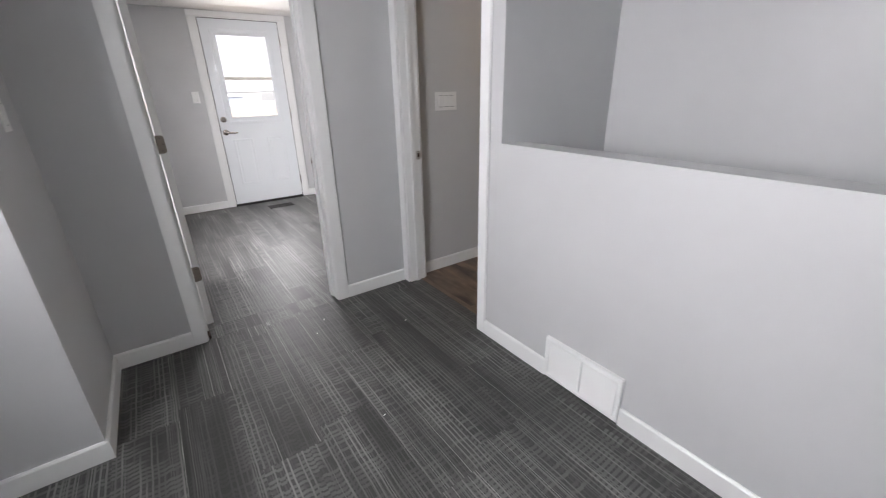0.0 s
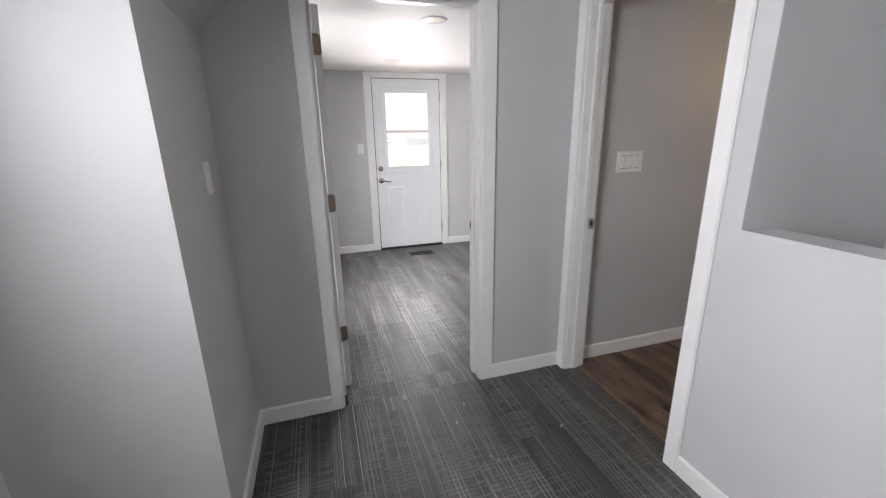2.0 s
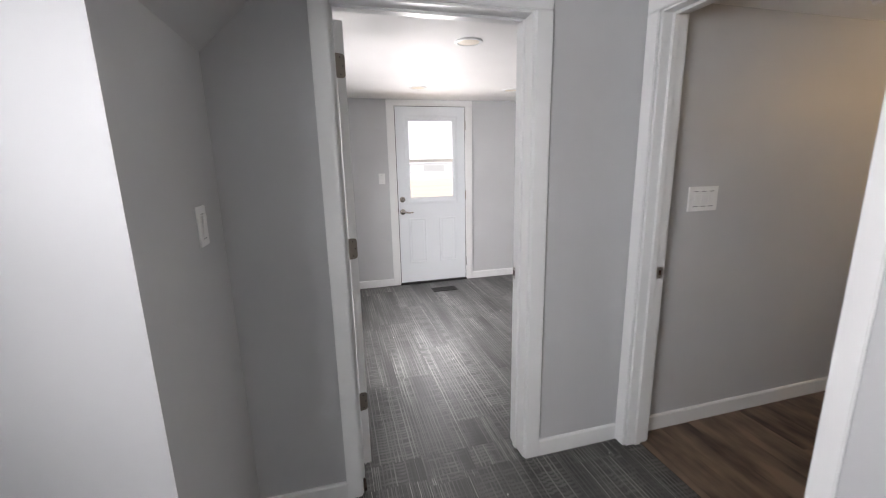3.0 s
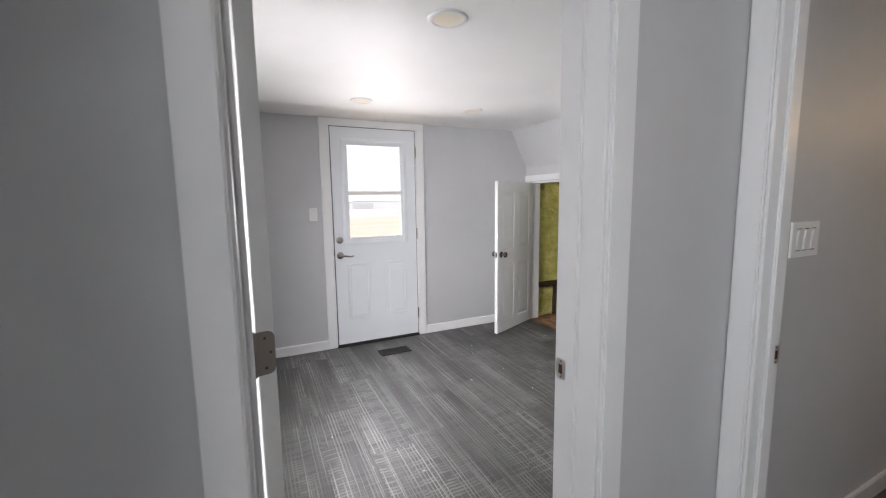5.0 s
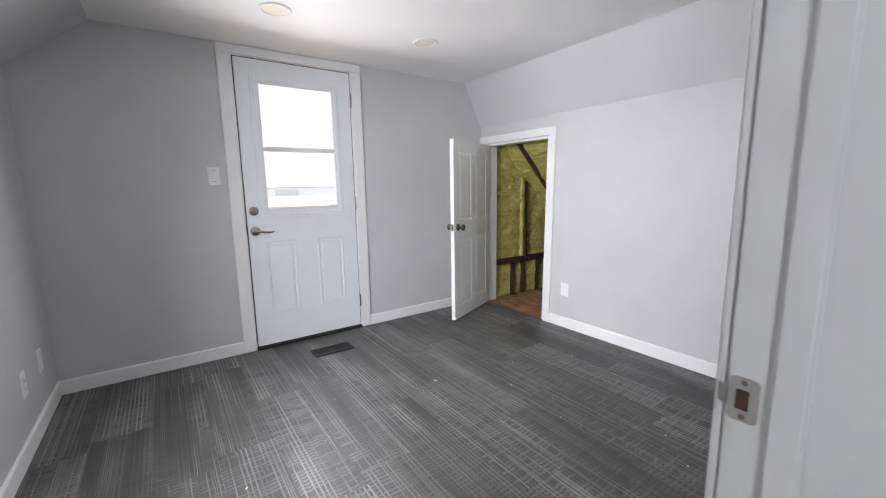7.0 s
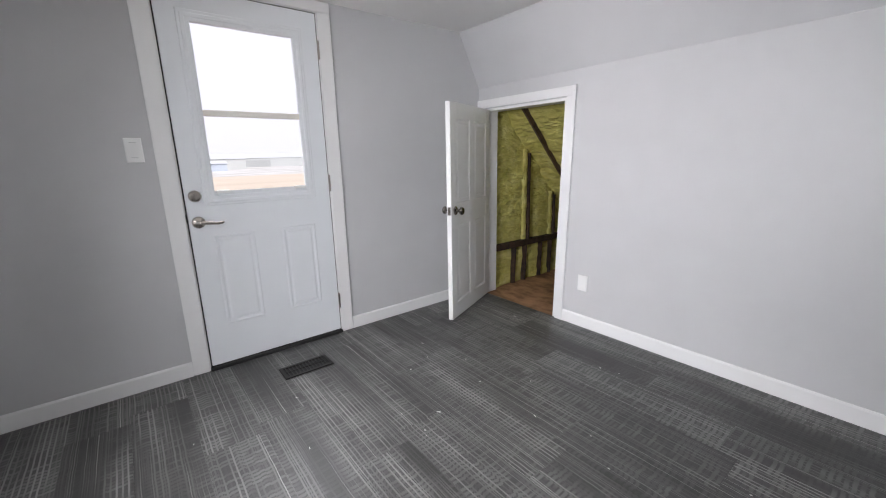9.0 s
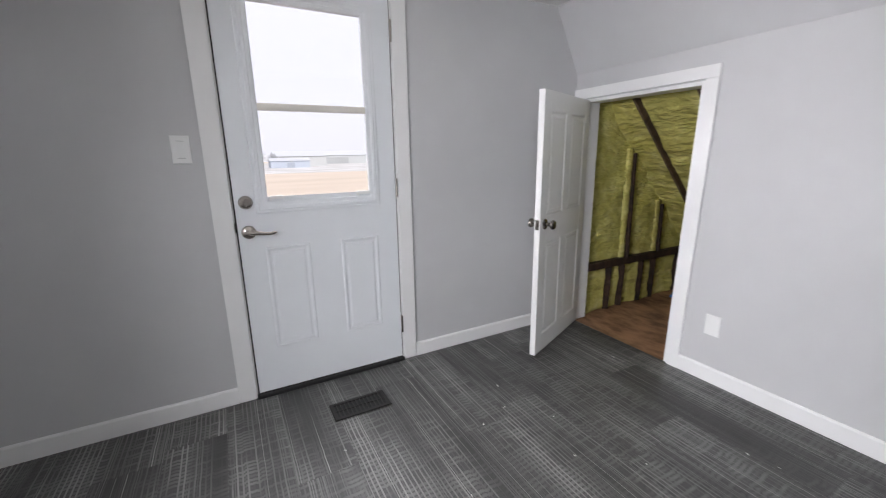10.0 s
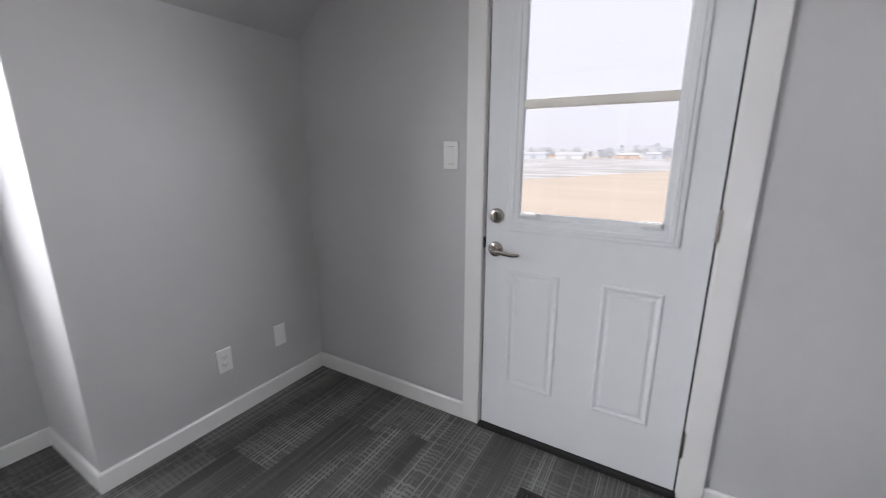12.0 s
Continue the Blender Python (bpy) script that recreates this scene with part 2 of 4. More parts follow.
# walls of the room
structure("wall_gable", boxes((-2.2, EX0, YE, YE + 0.16, -0.02, 2.5), (EX1, 3.02, YE, YE + 0.16, -0.02, 2.5), (EX0, EX1, YE, YE + 0.16, EZ, 2.5)),
          WALL, "light grey painted gable wall with the outside door", "wall")
structure("wall_knee_room_left", boxes((XL - 0.12, XL, ALY + 0.12, YE, 0, 2.3), (ALX - 0.12, XL, ALY, ALY + 0.12, 0, 2.3)),
          WALL, "light grey painted knee wall with dormer return", "wall")
structure("wall_room_dormer", boxes((ALX - 0.14, ALX, YD, WR0, 0, 2.3), (ALX - 0.14, ALX, WR1, ALY, 0, 2.3), (ALX - 0.14, ALX, WR0, WR1, 0, RZ0), (ALX - 0.14, ALX, WR0, WR1, RZ1, 2.3)),
          WALL, "light grey painted dormer wall with window opening", "wall")
structure("wall_knee_room_right", merged(prism([(YH, 0), (AY0, 0), (AY0 + ALEAN, AZ), (AY0 + ALEAN, 2.3), (YH, 2.3)], "x", XR, XR + 0.12), boxes((XR, XR + 0.12, AY1, YE, 0, 2.3)),
                                         prism([(AY0 + ALEAN, AZ), (AY1, AZ), (AY1, 2.3), (AY0 + ALEAN, 2.3)], "x", XR, XR + 0.12)),
          WALL, "light grey painted knee wall with attic doorway", "wall")
structure("wall_doorway", boxes((-1.5, DX0 - 0.02, YH, YD, 0, 2.3), (DX1 + 0.02, XR, YH, YD, 0, 2.3), (DX0 - 0.02, DX1 + 0.02, YH, YD, DZ + 0.02, 2.3)),
          WALL, "light grey painted partition with bedroom doorway", "wall")
# hall
structure("wall_knee_hall", boxes((XH - 0.12, XH, HLY + 0.12, YH, 0, 2.3), (HLX - 0.14, XH, HLY, HLY + 0.12, 0, 2.3)),
          WALL, "light grey painted hall wall with dormer return", "wall")
structure("wall_hall_dormer", boxes((HLX - 0.14, HLX, -1.9, WH0, 0, 2.3), (HLX - 0.14, HLX, WH1, HLY, 0, 2.3), (HLX - 0.14, HLX, WH0, WH1, 0, WZ0), (HLX - 0.14, HLX, WH0, WH1, WZ1, 2.3)),
          WALL, "light grey painted hall dormer wall with window opening", "wall")
structure("wall_hall_back", boxes((HLX - 0.14, XW + 0.12, -2.0, -1.9, -1.6, 2.3)), WALL, "light grey painted end wall of the hall", "wall")
structure("wall_half", prism([(-1.9, -1.6), (OY0 - 0.018, -1.6), (OY0 - 0.018, 2.3), (HY, 2.3), (HY, HZ), (-1.9, HZ)], "x", XO, XO2), WALL, "light grey painted half wall along the stair", "wall")
structure("wall_landing_opening", boxes((XO, XO2, OY0 - 0.018, OY1 + 0.018, OZ + 0.02, 2.3), (XO, XO2, OY1 + 0.018, YH, 0, 2.3)), WALL, "light grey painted wall over the landing opening", "wall")
structure("wall_stair_side", boxes((XO2, XW, HY, HY + 0.11, -1.6, 2.3)), WALL, "shaded grey wall beside the stair well", "wall")
structure("wall_stair_far", boxes((XW, XW + 0.12, -1.9, HY + 0.11, -1.6, 2.3)), WALL, "light grey painted far wall of the stair well", "wall")
structure("wall_landing", boxes((3.3, 3.42, HY, YH, 0, 2.3), (XW + 0.12, 3.3, HY, HY + 0.11, 0, 2.3)), WALL, "light grey painted landing walls", "wall")
structure("floor_stair_bottom", boxes((XO2, XW, -1.9, HY, -1.7, -1.6)), BROWNWOOD, "brown plank floor at the foot of the stair", "floor")

# ceilings
structure("ceiling", boxes((-0.02, 2.645, YD, YE, ZC, ZC + 0.1), (-0.02 - 1.2, -0.02, YD, ALY, ZC, ZC + 0.1)), CEIL, "white painted flat ceiling", "ceiling")
structure("ceiling_hall", boxes((-0.06, XO, -1.9, YH, ZC, ZC + 0.1), (HLX, -0.06, -1.9, HLY, ZC, ZC + 0.1), (XO, XW, -1.9, HY, ZC, ZC + 0.1)), CEIL, "white painted hall ceiling", "ceiling")
structure("ceiling_landing", boxes((XO2, 3.3, HY + 0.11, YH, 2.075, ZC + 0.1)), CEIL, "white painted landing ceiling", "ceiling")
structure("slope_left", prism([(XL, 1.828), (-0.02, ZC), (-0.02, ZC + 0.1), (XL, ZC + 0.1)], "y", ALY, YE), WALL, "light grey sloped ceiling under the roof", "ceiling")
structure("slope_right", prism([(XR, 1.732), (2.645, ZC), (2.645, ZC + 0.1), (XR, ZC + 0.1)], "y", YD, YE), WALL, "light grey steep sloped ceiling under the roof", "ceiling")
structure("slope_hall", prism([(XH, 1.782), (-0.06, ZC), (-0.06, ZC + 0.1), (XH, ZC + 0.1)], "y", HLY, YH), WALL, "light grey sloped hall ceiling under the roof", "ceiling")
structure("roof_deck", boxes((-1.9, 2.9, -2.0, YE + 0.3, 2.5, 2.56)), STUD, "roof deck over the attic rooms", "roof")

# outside ground
def grass_material():
    m = material("dry_grass", (0.36, 0.27, 0.15), 0.95)
    n = Net(m)
    v = n.coords()
    f = n.math("ADD", n.math("MULTIPLY", n.noise(n.scaled(v, (0.03, 0.12, 1)), 1.0, 5), 0.6), n.math("MULTIPLY", n.noise(v, 3.0, 4), 0.4))
    n.link(n.ramp(f, [(0.35, (0.45, 0.375, 0.30)), (0.65, (0.55, 0.465, 0.385))]), n.b.inputs["Base Color"])
    return m


structure("ground", boxes((-2500, 2500, -2000, 4000, -3.1, -3.0)), grass_material(), "flat field of dry tan grass", "field")
lot = material("pale_gravel", (0.55, 0.55, 0.56), 0.9)
nn = Net(lot)
nn.link(nn.ramp(nn.noise(nn.scaled(nn.coords(), (0.05, 0.2, 1)), 1.0, 4), [(0.4, (0.36, 0.35, 0.33)), (0.6, (0.56, 0.55, 0.55))]), nn.b.inputs["Base Color"])
structure("gravel_yard", prism([(-39.6, 20), (0, 119), (300, 118), (300, 330), (-260, 330), (-260, 20)], "z", -3.0, -2.96), lot, "pale gravel and snow covered yard beside the field", "yard")

# ---------------------------------------------------------------- trim
CW, CT = 0.074, 0.015           # casing width and thickness
BH, BT = 0.086, 0.012           # baseboard


def sweep_rect(x0, x1, z0, z1, profile, cap=True):
    """A mitred border round a rectangle in the xz plane, facing -y: profile points are (inset, proud)."""
    bm = bmesh.new()
    rings = [[bm.verts.new(p) for p in ((x0 + d, -h, z0 + d), (x1 - d, -h, z0 + d), (x1 - d, -h, z1 - d), (x0 + d, -h, z1 - d))] for d, h in profile]
    for a, b in zip(rings, rings[1:]):
        for k in range(4):
            bm.faces.new((a[k], a[(k + 1) % 4], b[(k + 1) % 4], b[k]))
    if cap:
        bm.faces.new(rings[-1])
    return bm


def jamb_set(m, x0, x1, zt, depth, stop_at, front=True, back=True, left_front=True, ends=(CW, CW)):
    """Jambs, stops and casings of a doorway in a wall whose front face is y = 0, and whose back is y = depth."""
    def trim(name, label, *bs, bevel=0.004):
        ob = structure(name, boxes(*bs, bevel=bevel), TRIM, label, "trim")
        ob.matrix_basis = m
    trim("trim_jamb", "white painted door jamb", (x0 - 0.019, x0, 0.001, depth - 0.001, 0, zt + 0.019), bevel=0.002)
    trim("trim_jamb", "white painted door jamb", (x1, x1 + 0.019, 0.001, depth - 0.001, 0, zt + 0.019), bevel=0.002)
    trim("trim_head", "white painted door head jamb", (x0, x1, 0.001, depth - 0.001, zt, zt + 0.019), bevel=0.002)
    if stop_at is not None:
        a, b = stop_at
        trim("trim_stop", "white painted door stop", (x0, x0 + 0.011, a, b, 0, zt))
        trim("trim_stop", "white painted door stop", (x1 - 0.011, x1, a, b, 0, zt))
        trim("trim_stop", "white painted door stop", (x0 + 0.011, x1 - 0.011, a, b, zt - 0.011, zt))
    for show, ya, yb in ((front, -CT, 0.0), (back, depth, depth + CT)):
        if show:
            trim("trim_casing", "white painted door casing", (x0 - 0.006 - ends[0], x0 - 0.006, ya, yb, 0, zt + 0.006))
            trim("trim_casing", "white painted door casing", (x1 + 0.006, x1 + 0.006 + ends[1], ya, yb, 0, zt + 0.006))
            trim("trim_casing_head", "white painted head casing", (x0 - 0.006 - ends[0], x1 + 0.006 + ends[1], ya, yb, zt + 0.007, zt + 0.007 + CW))


jamb_set(pose(0, YH, 0), DX0, DX1, DZ, YD - YH, (0.065, 0.100), ends=(0.064, CW))
# landing opening: wall faces -x, local x runs along -y
jamb_set(pose(XO, 0, 0, 0, 0, -90), -OY1, -OY0, OZ, XO2 - XO, (0.045, 0.080), ends=(0.066, 0.066))
# attic opening: wall faces -x
def attic_trim():
    """Casing and jambs of the attic opening, whose near side is out of plumb."""
    def trim(name, bm):
        structure(name, bm, TRIM, "white painted casing of the attic door", "trim")
    k = ALEAN / AZ
    a, b, zt = AY0 - 0.006, AY0 - 0.070, AZ + 0.006
    trim("trim_casing", prism([(b, 0), (a, 0), (a + k * zt, zt), (b + k * zt, zt)], "x", XR - CT, XR))
    trim("trim_casing_head", prism([(b + k * zt, zt + 0.001), (YE - 0.001, zt + 0.001), (YE - 0.001, zt + 0.062), (b + k * (zt + 0.062), zt + 0.062)], "x", XR - CT, XR))
    trim("trim_casing", boxes((XR - CT, XR, AY1 + 0.006, YE - 0.013, 0, zt), bevel=0.003))
    trim("trim_jamb", prism([(AY0, 0), (AY0 + 0.019, 0), (AY0 + 0.019 + ALEAN, AZ), (AY0 + ALEAN, AZ)], "x", XR + 0.001, XR + 0.119))
    trim("trim_jamb", boxes((XR + 0.001, XR + 0.119, AY1 - 0.019, AY1, 0, AZ), bevel=0.002))
    trim("trim_head", boxes((XR + 0.001, XR + 0.119, AY0 + ALEAN + 0.02, AY1 - 0.02, AZ - 0.019, AZ), bevel=0.002))


attic_trim()


def casing_outside():
    def trim(name, *bs):
        structure(name, boxes(*bs, bevel=0.004), TRIM, "white painted casing of the outside door", "trim")
    trim("trim_casing", (0.594, 0.679, YE - CT, YE, 0, 2.056))
    trim("trim_casing", (1.507, 1.590, YE - CT, YE, 0, 2.056))
    trim("trim_casing_head", (0.594, 1.590, YE - CT, YE, 2.057, 2.118))
    for a, b in ((EX0 + 0.001, 0.684), (1.504, EX1 - 0.001)):
        structure("trim_jamb", boxes((a, b, YE + 0.001, YE + 0.15, 0.0, EZ - 0.01)), TRIM, "white jamb of the outside door", "trim")
    structure("trim_head", boxes((EX0, EX1, YE + 0.001, YE + 0.15, 2.053, EZ - 0.001)), TRIM, "white head jamb of the outside door", "trim")
    structure("door_sill", boxes((EX0 + 0.008, EX1 - 0.008, YE - 0.026, YE + 0.16, -0.01, 0.019), bevel=0.003), RUBBER, "black threshold under the outside door", "threshold")


casing_outside()


def baseboard(x0, y0, x1, y1, side):
    """From one end to the other along a wall; side: the way it faces, as (dx, dy)."""
    dx, dy = side
    along_x = dx == 0
    prof = [(0, 0), (BT, 0), (BT, BH - 0.008), (BT * 0.55, BH), (0, BH)]
    if along_x:
        bm = prism([(y0 + dy * u, v) for u, v in prof], "x", x0, x1)
    else:
        bm = prism([(x0 + dx * u, v) for u, v in prof], "y", y0, y1)
    structure("baseboard", bm, TRIM, "white painted baseboard along the wall", "baseboard")


baseboard(XL, YE, 0.593, YE, (0, -1))
baseboard(1.591, YE, XR, YE, (0, -1))
baseboard(XL, ALY - BT, XL, YE - BT, (1, 0))
baseboard(ALX, ALY, XL, ALY, (0, -1))
baseboard(ALX, YD, ALX, ALY - BT, (1, 0))
baseboard(XR, YD + BT, XR, 4.5275, (-1, 0))
baseboard(0.856, YD, XR, YD, (0, 1))
baseboard(ALX + BT, YD, -0.061, YD, (0, 1))
baseboard(XH, YH, -0.061, YH, (0, -1))
baseboard(0.856, YH, 1.292, YH, (0, -1))
baseboard(XH, HLY - BT, XH, YH - BT, (1, 0))
baseboard(HLX, HLY, XH, HLY, (0, -1))
baseboard(HLX, -1.9, HLX, HLY - BT, (1, 0))
baseboard(XO, -1.9, XO, 0.666, (-1, 0))
baseboard(XO, 1.056, XO, 1.493, (-1, 0))
baseboard(1.447, YH, 3.3, YH, (0, -1))
baseboard(3.3, HY + 0.11, 3.3, YH - BT, (-1, 0))


# windows of the two dormers
def dormer_window(name, x, y0, y1, z0, z1):
    w = thing(name, "white framed dormer window letting in daylight", "window", pose(x - 0.10, 0, 0), kind="structure")
    for nm, b in (("window_frame", (0, 0.05, y0, y0 + 0.05, z0, z1)), ("window_frame", (0, 0.05, y1 - 0.05, y1, z0, z1)),
                  ("window_frame", (0, 0.05, y0 + 0.05, y1 - 0.05, z0, z0 + 0.05)), ("window_frame", (0, 0.05, y0 + 0.05, y1 - 0.05, z1 - 0.05, z1)),
                  ("window_sill", (0.05, 0.13, y0 - 0.02, y1 + 0.02, z0 - 0.022, z0 - 0.001))):
        part(nm, boxes(b, bevel=0.003), TRIM, w)
    p = part("pane", boxes((0.02, 0.026, y0 + 0.05, y1 - 0.05, z0 + 0.05, z1 - 0.05)), GLASS, w)
    p.visible_shadow = False


dormer_window("window_1", ALX - 0.03, WR0, WR1, RZ0, RZ1)
dormer_window("window_2", HLX - 0.03, WH0, WH1, WZ0, WZ1)


# ---------------------------------------------------------------- hardware
def round_rect(x0, x1, z0, z1, rad, right=False):
    """Outline of a rectangle with rounded corners; right: only those at x1."""
    pts = []
    for cx, cz, a in ((x1 - rad, z1 - rad, 0), (x0 + rad, z1 - rad, 90), (x0 + rad, z0 + rad, 180), (x1 - rad, z0 + rad, 270)):
        if right and a in (90, 180):
            pts.append((x0, z1 if a == 90 else z0))
        else:
            pts += [(cx + rad * math.cos(radians(a + 15 * k)), cz + rad * math.sin(radians(a + 15 * k))) for k in range(7)]
    return pts


def hinge(parent, m, leaf_w=0.032, height=0.089):
    """A butt hinge: a rounded leaf in the local xz plane facing -y, its knuckle at x = 0."""
    leaf = prism(round_rect(0.002, leaf_w, -height / 2, height / 2, 0.014, right=True), "y", 0.0, 0.0025)
    step = height / 5
    barrels = [moved(lathe([(0.0058, 0), (0.0065, 0.0008), (0.0065, step - 0.0016), (0.0058, step - 0.0008)], 14), pose(-0.001, 0.001, -height / 2 + k * step)) for k in range(5)]
    pin = moved(lathe([(0.002, -height / 2 - 0.004), (0.0055, -height / 2 - 0.001), (0.003, -height / 2), (0.003, height / 2), (0.0055, height / 2 + 0.001), (0.002, height / 2 + 0.004)], 12), pose(-0.001, 0.001, 0))
    ob = part("hinge", merged(leaf, pin, *barrels), HINGE, parent, "satin nickel hinge", True)
    ob.matrix_basis = m
    for dz, dx in ((0.031, leaf_w - 0.019), (0, leaf_w - 0.009), (-0.031, leaf_w - 0.019)):
        s = part("screw", moved(lathe([(0.0030, 0), (0.0026, 0.0010), (0.001, 0.0012)], 10), pose(dx, 0.0004, dz, 90, 0, 0)), SCREW, ob, "dark screw head")
    return ob


def tube(points, radii, steps=12):
    """A round bar through points with changing radii; flattened by the second radius."""
    bm = bmesh.new()
    rings = []
    pts = [Vector(p) for p in points]
    for i, p in enumerate(pts):
        d = (pts[min(i + 1, len(pts) - 1)] - pts[max(i - 1, 0)]).normalized()
        u = d.cross(Vector((0, 0, 1)))
        u = u.normalized() if u.length > 1e-3 else Vector((1, 0, 0))
        v = u.cross(d).normalized()
        a, b = radii[i]
        rings.append([bm.verts.new(p + u * a * math.cos(2 * math.pi * k / steps) + v * b * math.sin(2 * math.pi * k / steps)) for k in range(steps)])
    for a, b in zip(rings, rings[1:]):
        for k in range(steps):
            bm.faces.new((a[k], a[(k + 1) % steps], b[(k + 1) % steps], b[k]))
    bm.faces.new(rings[0][::-1]), bm.faces.new(rings[-1])
    bmesh.ops.recalc_face_normals(bm, faces=list(bm.faces))
    return bm


STEEL = material("brushed_steel", (0.62, 0.60, 0.58), 0.35, 1.0)
FACE = pose(0, 0, 0, 90, 0, 0)  # turns a lathe's height to -y


def lever(parent, x, y, z, sign=1, back=False):
    """Lever handle on a door face that looks along -y; sign: the way the lever points."""
    m = pose(x, y, z, 0, 0, 180 if back else 0)
    h = part("door_handle", moved(lathe([(0.033, 0), (0.033, 0.004), (0.029, 0.010), (0.016, 0.014), (0.0115, 0.018), (0.0115, 0.040), (0.004, 0.042)], 30), FACE), NICKEL, parent, "satin nickel lever handle", True)
    h.matrix_basis = m
    s = sign * (-1 if back else 1)
    pts = [(0, -0.036, 0), (s * 0.012, -0.046, 0.001), (s * 0.035, -0.050, 0.0), (s * 0.06, -0.049, -0.004), (s * 0.085, -0.046, -0.008), (s * 0.108, -0.043, -0.006), (s * 0.120, -0.043, -0.003)]
    part("lever", tube(pts, [(0.008, 0.010), (0.008, 0.011), (0.006, 0.010), (0.0055, 0.009), (0.005, 0.008), (0.005, 0.0075), (0.003, 0.004)]), NICKEL, h, "", True)


def knob(parent, x, y, z, back=False):
    h = part("door_knob", moved(lathe([(0.031, 0), (0.031, 0.003), (0.025, 0.008), (0.012, 0.011), (0.010, 0.028), (0.016, 0.034), (0.026, 0.042), (0.028, 0.052), (0.024, 0.060), (0.010, 0.064)], 28), FACE), KNOBM, parent, "nickel round knob with dark reflections in its colour", True)
    h.matrix_basis = pose(x, y, z, 0, 0, 180 if back else 0)


# ---------------------------------------------------------------- outside door
def outside_door():
    y = YE - 0.004
    d = thing("door_1", "closed pale blue-white steel outside door with a two-light window", "door", pose(0, y, 0), kind="structure")
    x0, x1, z0, z1 = 0.6905, 1.4975, 0.024, 2.0465
    wx0, wx1, wz0, wz1 = 0.800, 1.385, 0.985, 1.930
    part("slab", boxes((x0, x1, 0, 0.044, z0, wz0), (x0, wx0, 0, 0.044, wz0, z1), (wx1, x1, 0, 0.044, wz0, z1), (wx0, wx1, 0, 0.044, wz1, z1)), DOORP, d)
    for a, b in ((0.800, 1.014), (1.172, 1.382)):
        part("panel", sweep_rect(a, b, 0.258, 0.795, [(0, -0.001), (0.003, 0.003), (0.008, 0.0045), (0.014, 0.0035), (0.020, 0.0008), (0.028, 0.0006), (0.036, 0.003), (0.042, 0.0035)]), DOORP, d, "embossed door panel")
    # window insert: flat outer rim, then the sash
    rim = part("window_frame", sweep_rect(0.778, 1.404, 0.962, 1.950, [(0, -0.001), (0.001, 0.004), (0.004, 0.006), (0.016, 0.0065), (0.019, 0.009), (0.034, 0.009), (0.037, 0.0065), (0.054, 0.006), (0.058, 0.002), (0.059, -0.012)], cap=False), DOORP, d, "raised white window frame")
    part("sash_rail", boxes((0.836, 1.348, -0.004, 0.02, 1.020, 1.040), bevel=0.002), DOORP, rim)
    part("mullion", boxes((0.834, 1.350, -0.006, 0.022, 1.438, 1.470), bevel=0.004), material("cream_vinyl", (0.80, 0.77, 0.70), 0.4), rim, "cream vinyl meeting rail")
    for a, b in ((1.038, 1.4395), (1.4685, 1.892)):
        p = part("pane", boxes((0.834, 1.350, 0.008, 0.013, a, b)), GLASS, rim, "clear glass pane")
        p.visible_shadow = False
    for a, b in ((0.842, 0.912), (1.272, 1.342)):
        part("sash_latch", boxes((a, b, -0.026, -0.0045, 1.030, 1.046), (a, a + 0.012, -0.024, -0.0046, 1.022, 1.034), bevel=0.004), PLASTIC, rim, "white plastic tilt latch")
    lever(d, 0.737, 0, 0.877)
    bolt = part("deadbolt", moved(lathe([(0.032, 0), (0.032, 0.004), (0.026, 0.013), (0.020, 0.015), (0.004, 0.0155)], 30), FACE), NICKEL, d, "satin nickel deadbolt", True)
    bolt.matrix_basis = pose(0.738, 0, 1.020)
    part("thumb_turn", boxes((-0.006, 0.006, -0.034, -0.014, -0.019, 0.019), bevel=0.004), NICKEL, bolt)
    for z in (1.847, 1.050, 0.236):
        h = part("hinge", merged(boxes((-0.002, 0.0025, -0.003, 0.001, -0.052, 0.052)), moved(lathe([(0.0062, -0.052), (0.0062, 0.052)], 14), pose(0, -0.008, 0))), NICKEL, d, "satin nickel hinge", True)
        h.matrix_basis = pose(1.502, 0, z)
    part("weatherstrip", boxes((0.6842, 0.690, 0.006, 0.03, 0.024, 2.052), (1.498, 1.5038, 0.006, 0.03, 0.024, 2.052), (0.6842, 1.5038, 0.006, 0.03, 2.047, 2.0528)), RUBBER, d, "black rubber weatherstrip")
    part("sweep", boxes((x0, x1, -0.003, 0.044, 0.0185, 0.0235)), RUBBER, d, "black rubber door sweep")
    part("latch_plate", boxes((0.6795, 0.6876, -0.005, 0.01, 0.880, 0.925)), RUBBER, d, "dark latch plate")


outside_door()


